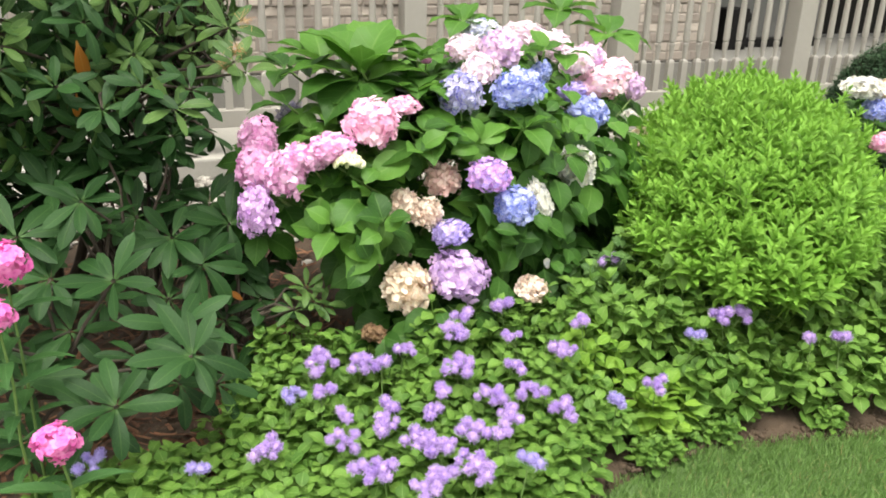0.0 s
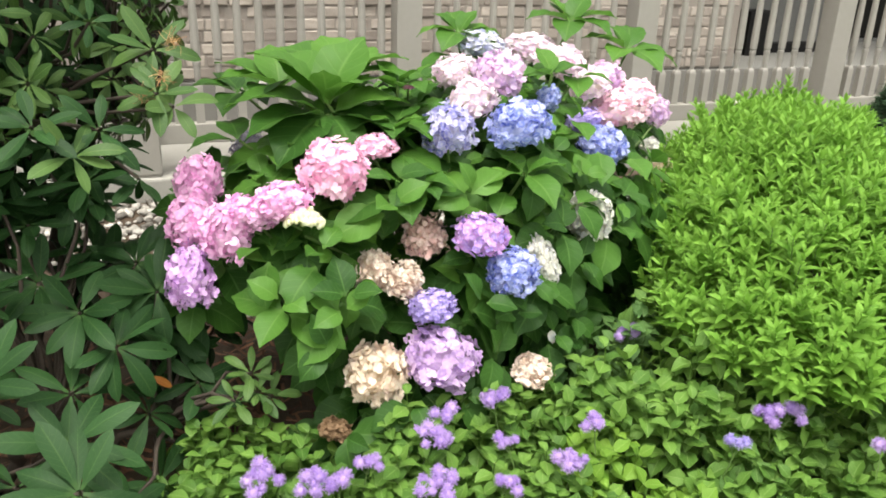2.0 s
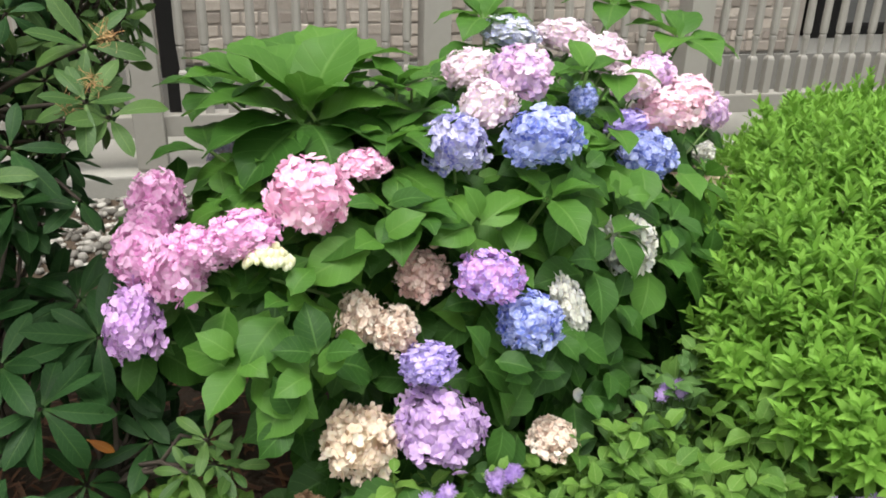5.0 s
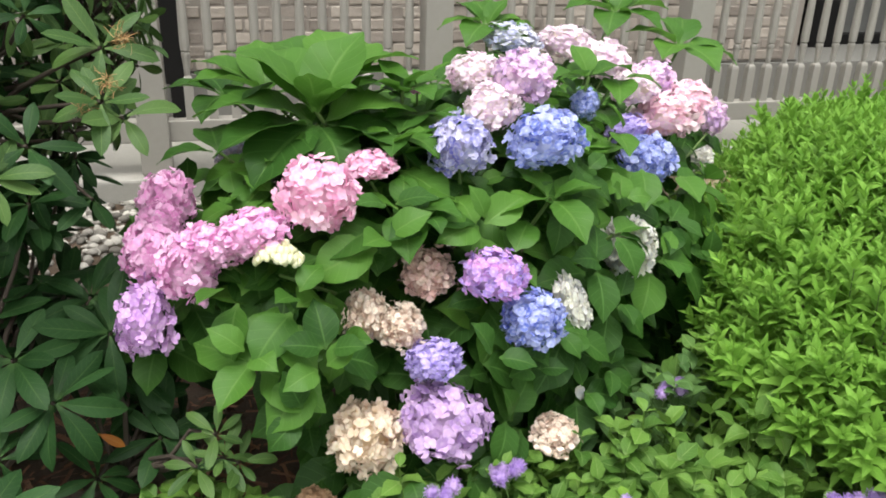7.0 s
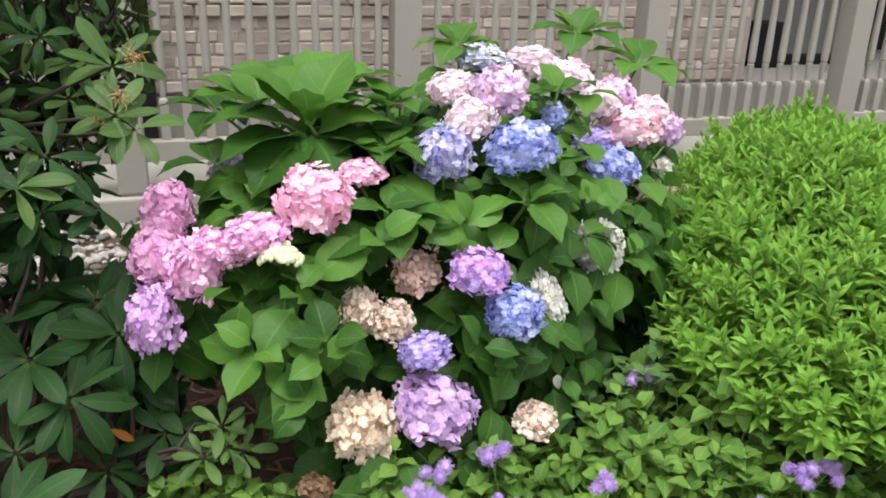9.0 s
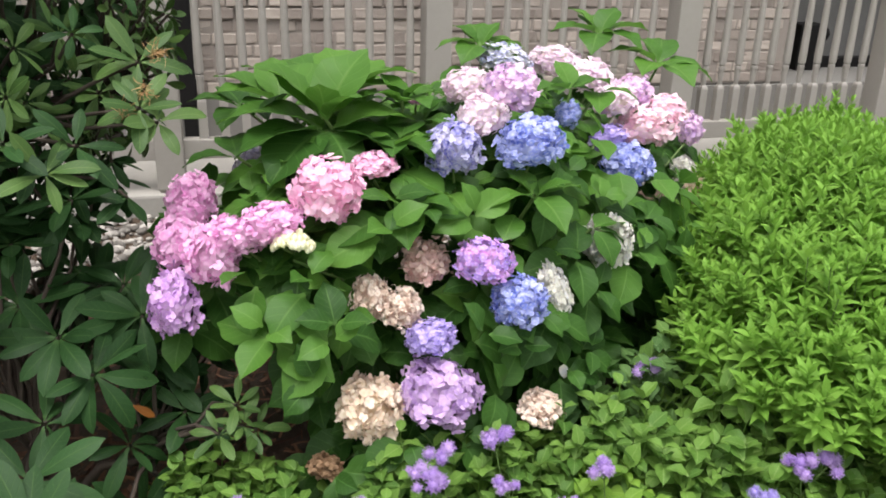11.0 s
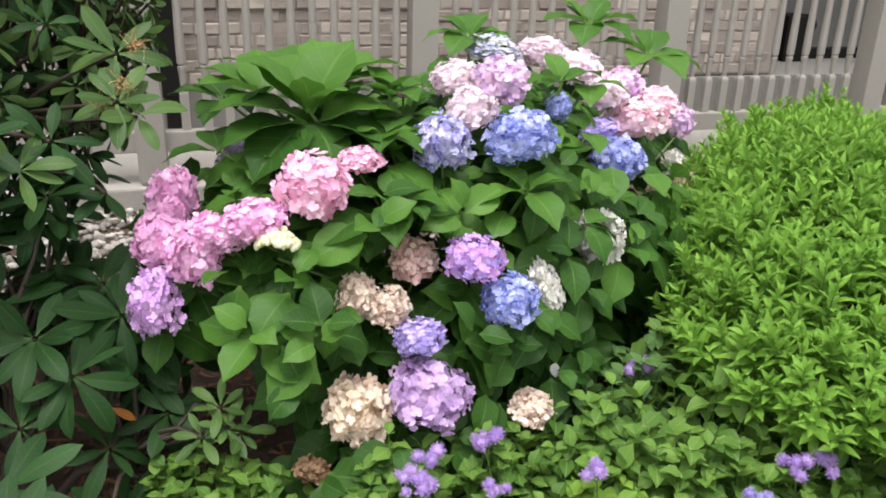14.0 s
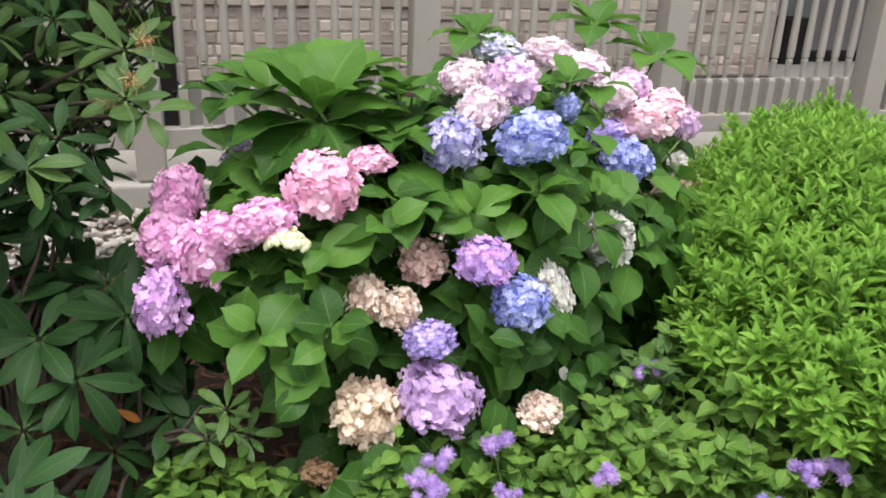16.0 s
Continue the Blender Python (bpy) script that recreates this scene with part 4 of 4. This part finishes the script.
whorls = []
for p, n in shell_points(120, (-0.42, 2.14, 0.10), (0.62, 0.50, 0.48), 2.3, lambda p, n: p[2] > 0.14 and n[1] < 0.7 and p[0] < 0.12, 0.06):
    whorls.append((p, unit(n * 0.7 + np.array([0.05, -0.15, 0.75]) + rng.normal(0, 0.2, 3)), int(rng.integers(6, 9)), rng.uniform(0.74, 0.95), 0.15, 0))
for p, n in shell_points(90, (-0.36, 2.24, 0.10), (0.52, 0.46, 0.40), 2.3, lambda p, n: p[2] > 0.12 and n[1] < 0.7, 0.06):
    whorls.append((p, unit(n * 0.7 + np.array([0.05, -0.25, 0.75])), 7, rng.uniform(0.65, 0.85), 0.2, 0))
for _ in range(60):
    whorls.append((np.array([rng.uniform(-0.75, 0.05), rng.uniform(2.26, 2.62), rng.uniform(0.42, 0.74)]), unit((rng.normal(0, 0.3), -0.3, 0.9)), 8, rng.uniform(0.7, 0.9), 0.15, 0))
for _ in range(8):
    whorls.append((np.array([rng.uniform(0.08, 0.34), rng.uniform(2.20, 2.36), rng.uniform(0.20, 0.40)]), unit((rng.normal(0, 0.3), -0.4, 0.8)), 8, rng.uniform(0.65, 0.85), 0.15, 0))
stars = [(0.0, 1.64, 0.392), (-0.02, 1.76, 0.409), (-0.154, 1.85, 0.498), (-0.296, 1.94, 0.481), (-0.265, 1.89, 0.366), (-0.157, 1.56, 0.341), (0.044, 2.045, 0.441), (-0.215, 2.0, 0.646), (0.087, 2.27, 0.53), (-0.105, 2.2, 0.53), (0.13, 2.17, 0.50), (0.198, 2.14, 0.279), (-0.36, 1.80, 0.30), (-0.30, 2.2, 0.62), (-0.02, 2.10, 0.50)]
# clear the camera's view of these stars in the same way
whorls = [w for w in whorls if all(abs(w[0][0] - x) + abs(w[0][2] - z) > 0.11 or w[0][1] > y + 0.05 for x, y, z in stars)]
for x, y, z in stars:
    whorls.append((np.array([x, y, z]), unit((0.05 + rng.normal(0, 0.1), -0.55, 0.8)), 9, rng.uniform(0.78, 0.88), 0.12, 0))
# a thin paler sprig before the hydrangea
for p in ((0.318, 1.985, 0.324), (0.308, 2.02, 0.352), (0.345, 1.985, 0.31), (0.27, 2.0, 0.30)):
    whorls.append((np.array(p), unit((0.1 + rng.normal(0, 0.2), -0.4, 0.8)), 6, 0.46, 0.05, 1))
trunks = [((-0.30, 2.2, 0.0), (-0.1, 2.1, 0.25)), ((-0.32, 2.15, 0.0), (-0.3, 1.85, 0.22)), ((-0.35, 2.2, 0.0), (-0.6, 2.1, 0.3)), ((-0.28, 2.22, 0.0), (0.12, 2.12, 0.18))]
low = rhododendron((-0.30, 2.2, 0.0), "low rhododendron with stars of dark green leathery leaves", whorls, trunks)
piece("leaf", withered, low, to_matrix(basis(np.array((0.10, 2.07, 0.35)) - (-0.30, 2.2, 0.0), (0.9, -0.2, -0.5), (0.1, -0.7, 0.7), 0.38)), "withered orange leaf")


# ---- bright green mound ----
MOUND_LEAVES = [leaf(1.0, 0.37, lance, 0.24, d, 0.0, 4, 2) for d in (0.25, 0.6, 0.9)]


def shoot_shape(height, pairs, size):
    """An upright shoot: its stem as arrays, and poses of opposite pairs of pointed leaves."""
    rows, turn = [], 0.0
    for k in range(pairs):
        f = k / (pairs - 1)
        z = height * (0.25 + 0.75 * f)
        for side in (0, math.pi):
            a = turn + side + rng.normal(0, 0.25)
            out = np.array([math.cos(a), math.sin(a), 0])
            rise = 0.55 + 1.6 * f ** 2 + rng.normal(0, 0.15)
            rows.append((basis((0, 0, z), out + np.array([0, 0, rise]), np.array([0, 0, 1.0]) - out * rise, size * (1.0 - 0.45 * f ** 2) * rng.uniform(0.85, 1.15)), int(rng.integers(3))))
        turn += math.pi / 2 + rng.normal(0, 0.2)
    return tube([(0, 0, 0), (0, 0, height * 0.5), (0, 0, height)], 0.002, 0.001, 3), rows


def leafy_mound(place, label, shells):
    """A mound of many shoots; the foremost are built leaf by leaf."""
    mound = thing("leafy_mound", place, label, "shrub")
    here = np.asarray(place, float)
    kinds = [shoot_shape(0.12, 7, 0.058), shoot_shape(0.14, 8, 0.055), shoot_shape(0.10, 6, 0.060), shoot_shape(0.13, 8, 0.052)]
    whole = [merged([stem, scattered(MOUND_LEAVES, [m for m, _ in rows], [v for _, v in rows])]) for stem, rows in kinds]
    stems = [mesh_of("shoot", *stem, STEM) for stem, _ in kinds]
    leaves = [mesh_of("leaf", *s, MOUND_LEAF) for s in MOUND_LEAVES]
    rows = []
    for p, n in shells:
        up = unit(n * 0.8 + np.array([0, 0, 0.75]) + rng.normal(0, 0.16, 3))
        p = p + n * (0.05 * noise.noise(Vector(p * 5.0)) + 0.03 * noise.noise(Vector(p * 13.0)) + rng.normal(0, 0.022))
        m = basis(p - up * 0.09 - here, around(up, rng.uniform(0, 6.28)), up, rng.uniform(0.75, 1.2))
        rows.append((m, int(rng.integers(4))))
    rows.sort(key=lambda e: abs(e[0][0, 3] + 0.50) + abs(e[0][1, 3] + 0.55) - 0.5 * e[0][2, 3])
    for m, v in rows[:24]:
        shoot = piece("shoot", stems[v], mound, to_matrix(m))
        for lm, lv in kinds[v][1]:
            piece("leaf", leaves[lv], shoot, to_matrix(lm))
    piece("foliage", mesh_of("foliage", *scattered(whole, [m for m, _ in rows[24:]], [v for _, v in rows[24:]]), MOUND_LEAF), mound, kind="stuff")
    return mound


MOUND_C, MOUND_TURN = (2.10, 2.53, 0.08), -0.647
shells = shell_points(4200, MOUND_C, (0.475, 1.22, 0.592), 2.42, lambda p, n: (p[1] > (2.34 if p[0] < 1.75 else 1.90) and p[2] > 0.12 or p[2] > 0.37) and n[1] < 1.1, 0.02, MOUND_TURN)
shells += shell_points(2700, MOUND_C, (0.435, 1.17, 0.552), 2.42, lambda p, n: (p[1] > (2.34 if p[0] < 1.75 else 1.90) and p[2] > 0.12 or p[2] > 0.35) and n[1] < 1.1, 0.03, MOUND_TURN)
leafy_mound((2.05, 2.4, 0.02), "dense bright green leafy mound with pointed leaves", shells)


# ---- flossflower plants ----
AGE_LEAVES = [leaf(0.056, 0.040, ovate, f, d, 0.05, 5, 4) for f, d in ((0.22, 0.6), (0.36, 0.95), (0.12, 0.3))]


def pompom(radius):
    """A fuzzy little flower of many fine petals."""
    v, q, u = leaf(1.0, 0.085, lambda w: 0.7 + 0.3 * w, 0.2, 0.3, 0.0, 2, 1)
    out = []
    for _ in range(190):
        d = unit(rng.normal(0, 1, 3) + np.array([0, 0, 0.35]))
        m = basis(d * radius * 0.25, d, around(d, rng.uniform(0, 6.28)), radius * rng.uniform(0.75, 1.1))
        out.append((v @ m[:3, :3].T + m[:3, 3], q, u))
    core = pebble_shape(1)
    out.append((core[0] * radius * 1.6, core[1], core[2] + 0.5))
    return merged(out)


POMPOMS = [mesh_of("flower", *pompom(r), PETALS["floss"]) for r in (0.0095, 0.012, 0.0145)]


def umbel(parent, m, count, material):
    """A cluster of fuzzy flowers on forked stalks."""
    spots = []
    for k in range(count):
        a, r = 2.4 * k + rng.normal(0, 0.2), 0.0135 * math.sqrt(k)
        spots.append((r * math.cos(a), r * math.sin(a), 0.045 - 6 * r * r + rng.normal(0, 0.004)))
    stalks = [tube(bent((0, 0, -0.05), (0, 0, 0.012), 0, 3), 0.0015, 0.0012, 4)] + [tube(bent((0, 0, 0.01), p, 0, 3), 0.001, 0.0008, 3) for p in spots]
    head = piece("umbel", mesh_of("umbel", *merged(stalks), STEM), parent, m)
    for p in spots:
        ob = piece("flower", POMPOMS[int(rng.integers(3))], head, pose(*p, rng.normal(0, 15), rng.normal(0, 15), rng.uniform(0, 360)))
        if material:
            ob.material_slots[0].link = "OBJECT"
            ob.material_slots[0].material = material
    return head


def age_foliage(leaf_count, spread, height):
    """One bushy plant: the poses of its leaves, in opposite pairs on short branching stems, and the stems as arrays."""
    rows, stems = [], []
    while len(rows) < leaf_count:
        a, r = rng.uniform(0, 6.28), spread * math.sqrt(rng.random())
        top = np.array([r * math.cos(a), r * math.sin(a), height * (1 - 0.55 * (r / spread) ** 2) * rng.uniform(0.82, 1.08)])
        foot = np.array([0.25 * top[0], 0.25 * top[1], 0.0])
        stems.append(tube(bent(foot, top, 0.0, 4), 0.0022, 0.0013, 4))
        axis = unit(top - foot + np.array([0, 0, 0.1]))
        turn = rng.uniform(0, 6.28)
        for k in range(3):
            for side in (0, math.pi):
                o = around(axis, turn + side + rng.normal(0, 0.2))
                rise = 0.75 - 0.4 * k + rng.normal(0, 0.2)
                rows.append((basis(top - axis * 0.028 * k, o + axis * rise + rng.normal(0, 0.18, 3), axis - o * rise * 0.7 + np.array([0, 0, 0.25]) + rng.normal(0, 0.26, 3), rng.uniform(0.48, 0.82) + 0.15 * k), int(rng.integers(3))))
            turn += math.pi / 2
    rows.sort(key=lambda e: -e[0][2, 3])
    return rows, merged(stems)


AGE_LEAF_MESHES = [mesh_of("leaf", *s, AGERATUM_LEAF) for s in AGE_LEAVES]
AGE_PLANTS = []
for n, s, h in ((240, 0.135, 0.24), (220, 0.12, 0.26), (270, 0.15, 0.22), (130, 0.09, 0.17)):
    rows, stems = age_foliage(n, s, h)
    low = mesh_of("foliage", *merged([scattered(AGE_LEAVES, [m for m, _ in rows[26:]], [v for _, v in rows[26:]]), stems]), AGERATUM_LEAF)
    AGE_PLANTS.append((rows[:26], low))


def flossflower(x, y, label, v, wide, tall, leaf_look=None):
    plant = thing("flossflower_plant", (x, y, 0.012), label, "bedding plant", "flossflower plants in the bed")
    top, low = AGE_PLANTS[v]
    turn = pose(0, 0, 0, 0, 0, rng.uniform(0, 360)) @ Matrix.Diagonal((wide, wide, tall, 1))
    made = [piece("leaf", AGE_LEAF_MESHES[k], plant, turn @ to_matrix(m)) for m, k in top]
    made.append(piece("foliage", low, plant, turn, kind="stuff"))
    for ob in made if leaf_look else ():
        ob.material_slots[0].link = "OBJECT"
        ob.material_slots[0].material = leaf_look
    return plant


# rows of x, y, z, size of the flower clusters
FRONT = [(0.3, 1.79, 0.264, 1.3), (0.39, 1.74, 0.264, 1), (0.44, 1.72, 0.262, 0.6), (0.5, 1.75, 0.279, 0.7), (0.64, 1.79, 0.293, 1.2), (0.81, 1.84, 0.317, 0.9), (0.69, 1.84, 0.317, 0.6), (0.63, 1.69, 0.248, 1.5), (0.69, 1.6, 0.208, 1.2), (0.78, 1.59, 0.204, 1), (0.7, 1.51, 0.2, 1), (0.83, 1.51, 0.201, 1), (0.91, 1.67, 0.259, 0.9), (0.14, 1.54, 0.201, 1), (0.3, 1.54, 0.201, 1), (0.43, 1.61, 0.215, 0.6), (0.4, 1.55, 0.201, 1), (0.33, 1.41, 0.201, 0.9)]
FRONT += [(0.46, 1.48, 0.2, 1.6), (0.5, 1.43, 0.199, 1.3), (0.55, 1.33, 0.201, 0.9), (0.41, 1.31, 0.2, 1), (0.36, 1.38, 0.201, 1), (0.52, 1.56, 0.2, 0.7), (0.59, 1.5, 0.201, 0.9), (0.64, 1.44, 0.2, 0.8), (0.54, 1.38, 0.201, 1.1), (0.47, 1.36, 0.2, 0.8), (0.28, 1.67, 0.228, 0.7), (0.56, 1.62, 0.218, 0.6), (0.76, 1.67, 0.239, 0.6)]
SIDE = [(1.07, 1.48, 0.249, 0.8), (1.38, 1.65, 0.307, 0.8), (1.42, 1.65, 0.307, 0.7), (1.19, 1.98, 0.355, 0.6), (1.225, 1.985, 0.355, 0.5), (0.99, 1.72, 0.309, 0.6), (0.81, 1.74, 0.273, 0.6), (0.31, 1.61, 0.212, 0.5), (1.58, 1.53, 0.254, 0.4), (1.67, 1.52, 0.256, 0.4)]
BLUISH = [(0.21, 1.69, 0.229, 0.9), (0.95, 1.46, 0.222, 0.5), (-0.02, 1.5, 0.2, 0.5), (-0.22, 1.59, 0.205, 0.9), (0.66, 1.33, 0.199, 0.6), (1.25, 1.6, 0.281, 0.4)]


def carpet_height(x, y):
    """How high the carpet of leaves stands over the soil."""
    left = 0.145 + 0.45 * max(0.0, min(0.30, y - 1.58)) - 0.22 * max(0.0, 0.50 - x) * max(0.0, min(1.0, (y - 1.6) * 4))
    right = 0.20 + 0.46 * max(0.0, min(0.33, y - 1.55)) + 0.07 * max(0.0, min(1.0, (x - 1.30) * 6)) * max(0.0, min(1.0, (y - 1.60) * 8))
    left -= 0.06 * max(0.0, min(1.0, (y - 1.86) * 12)) * max(0.0, min(1.0, (x - 0.38) * 10))
    f = max(0.0, min(1.0, (x - 1.0) / 0.2))
    return left + (right - left) * f


plants = []
for j in range(8):
    for i in range(18):
        x = -0.34 + 0.155 * i + rng.normal(0, 0.025) + (0.07 if j % 2 else 0)
        y = 1.16 + 0.145 * j + rng.normal(0, 0.02)
        front = bed_edge(x) + (0.10 if x > 0.8 else 0.06)
        back = 2.04 if x < 0.46 else 1.90 if x < 0.9 else (2.14 if x < 1.50 else 1.96)
        if x < 0.04 and y > 1.75 or x < 0.16 and y > 1.97 or 0.40 < x < 0.56 and y > 1.87 or y < front or y > back:
            continue
        if x < 0.05 and y > 1.46 and (x + 0.20) ** 2 + (y - 1.56) ** 2 > 0.012:
            continue
        v = int(rng.integers(3)) if y > front + 0.06 else 3
        look_of, words = None, "green flossflower plant with fuzzy purple flower clusters"
        # darker, greyer leaf material for the plants next to the mound
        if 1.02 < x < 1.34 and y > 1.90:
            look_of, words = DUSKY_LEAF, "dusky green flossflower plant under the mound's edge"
        elif abs(x - 1.09) < 0.09 and abs(y - 1.66) < 0.09:
            look_of, words = LIME_LEAF, "lime green young flossflower plant with fresh leaves"
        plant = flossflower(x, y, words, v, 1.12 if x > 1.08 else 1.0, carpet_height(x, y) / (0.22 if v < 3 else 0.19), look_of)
        plants.append((x, y, plant))
for rows, material in ((FRONT, None), (SIDE, None), (BLUISH, PETALS["floss_blue"])):
    for x, y, z, s in rows:
        px, py, plant = min(plants, key=lambda p: (p[0] - x) ** 2 + (p[1] - y) ** 2)
        umbel(plant, pose(x - px, y - py, z - 0.055, rng.normal(-12, 6), rng.normal(0, 6), rng.uniform(0, 360)), max(3, int(7 * s)), material)
for x, y in ((1.31, 1.505), (1.06, 1.465), (1.62, 1.465), (1.24, 1.53), (1.12, 1.485)):
    flossflower(x, y, "small green flossflower seedling at the soil edge", 3, 0.55, 0.45)


# ---- phlox ----
PHLOX_LEAVES = [leaf(0.115, 0.030, lance, 0.3, d, 0.0, 5, 2) for d in (0.4, 0.8)]


def phlox_bloom():
    kinds = [floret(0.27, 0.0) for _ in range(4)]
    poses, picks = [], []
    for i in range(60):
        d = unit(rng.normal(0, 1, 3) + np.array([0, -0.2, 0.6]))
        poses.append(basis(d * rng.uniform(0.72, 1.02), around(d, rng.uniform(0, 6.28)), unit(d + rng.normal(0, 0.35, 3))))
        picks.append(int(rng.integers(4)))
    core = pebble_shape(3)
    return mesh_of("phlox_bloom", *merged([scattered(kinds, poses, picks), (core[0] * 1.3, core[1], core[2] + 0.5)]), PETALS["magenta"])


PHLOX_BLOOM = phlox_bloom()
for x, y, z, r in ((-0.24, 1.35, 0.41, 0.042), (-0.33, 1.65, 0.64, 0.050), (-0.34, 1.56, 0.57, 0.036)):
    plant = thing("phlox_plant", (x, y + 0.04, 0.01), "garden phlox with a bright magenta flower head", "flower", "phlox by the rhododendron")
    top = np.array([0, -0.04, z - 0.02])
    piece("stem", mesh_of("stem", *tube(bent((0, 0, 0), top, 0.0, 5, 0.004), 0.004, 0.0025, 5), STEM), plant)
    piece("flower_head", PHLOX_BLOOM, plant, pose(0, -0.04, z - 0.01) @ Matrix.Diagonal((r, r, r * 0.85, 1)), "magenta flower head")
    poses, picks = [], []
    levels = int(z / 0.07)
    for k in range(levels):
        for side in (0, math.pi):
            a = k * math.pi / 2 + side + rng.normal(0, 0.2)
            o = np.array([math.cos(a), math.sin(a), 0.35])
            poses.append(basis((0, -0.04 * k / levels, 0.03 + (z - 0.08) * k / levels), o, (0, 0, 1), rng.uniform(0.8, 1.15)))
            picks.append(int(rng.integers(2)))
    me = [mesh_of("leaf", *s, PHLOX_LEAF) for s in PHLOX_LEAVES]
    for m, v in zip(poses, picks):
        piece("leaf", me[v], plant, to_matrix(m))


# ---- behind the mound: a second hydrangea and a dark yew ----
far_heads = {"faded": [(2.86, 2.78, 0.66, 0.085, 0.6)], "blue": [(2.92, 2.74, 0.57, 0.06, 0.9)], "pink": [(2.93, 2.68, 0.44, 0.055, 0.9)], "cream": [(3.08, 2.8, 0.64, 0.08, 0.7)]}
far_crown = shell_points(46, (3.15, 2.95, 0.22), (0.38, 0.32, 0.36), 2.3, lambda p, n: p[2] > 0.12 and n[1] < 0.6, 0.05)
hydrangea((3.15, 2.95, 0.02), "hydrangea bush with white and blue mopheads beside the mound", far_heads, far_crown, [])

yew = thing("yew_shrub", (3.66, 3.45, 0.0), "dark green needle-leaved conifer by the railing", "shrub")
needle = [leaf(0.034, 0.009, lance, 0.2, 0.2, 0.0, 2, 1)]
poses, twigs = [], []
for p, n in shell_points(2600, (0, 0, 0.28), (0.30, 0.28, 0.44), 1.6, lambda p, n: p[2] > 0.05, 0.08):
    d = unit(n * 0.6 + np.array([0, 0, 0.7]) + rng.normal(0, 0.25, 3))
    a, b = p - d * 0.09, p + d * rng.uniform(0.0, 0.04)
    twigs.append(tube(bent(a, b, 0.0, 3), 0.002, 0.001, 3))
    for k in range(14):
        q = a + (b - a) * (k / 13)
        poses.append(basis(q, around(d, k * 2.4) + d * 0.6, d, rng.uniform(0.8, 1.2)))
piece("needles", mesh_of("needles", *scattered(needle, poses, [0] * len(poses)), YEW_LEAF), yew, kind="stuff")
piece("branchwork", mesh_of("branchwork", *merged(twigs + [tube(bent((0, 0, 0), (0, 0, 0.5), 0, 4, 0.01), 0.02, 0.006, 6)]), BARK), yew, kind="stuff")


# ---- the bricks of the wall ----
LENGTHS = (0.088, 0.104, 0.128, 0.196)
brick_kinds = []
for length in LENGTHS:
    for k in range(3):
        bm = bmesh.new()
        box_bm(bm, -length / 2, length / 2, -0.03, 0.03, -0.0295, 0.0295, 0.007)
        for v in bm.verts:
            v.co += Vector((noise.noise(v.co * 16 + Vector((k, 0, length * 90))), noise.noise(v.co * 16 + Vector((0, k, 5))), noise.noise(v.co * 16 + Vector((9, 0, k))))) * 0.006
        brick_kinds.append(bm_mesh("brick", bm, BRICK))
for row in range(10):
    z = BRICK_Z + 0.036 + row * 0.069
    x = -0.22 + rng.uniform(0, 0.08)
    while x < 3.9:
        k = int(rng.choice(4, p=(0.30, 0.34, 0.22, 0.14)))
        length = LENGTHS[k]
        if x + length > 4.01:
            break
        mid = x + length / 2
        proud = 0.014 if row >= 6 and (0.30 < mid < 0.88 or 1.18 < mid < 1.52) else 0.0
        piece("brick", brick_kinds[k * 3 + int(rng.integers(3))], wall, pose(mid, WALL_Y + 0.022 - proud + rng.normal(0, 0.004), z, rng.normal(0, 0.8), rng.normal(0, 0.8), rng.normal(0, 0.8)))
        x += length + rng.uniform(0.010, 0.016)
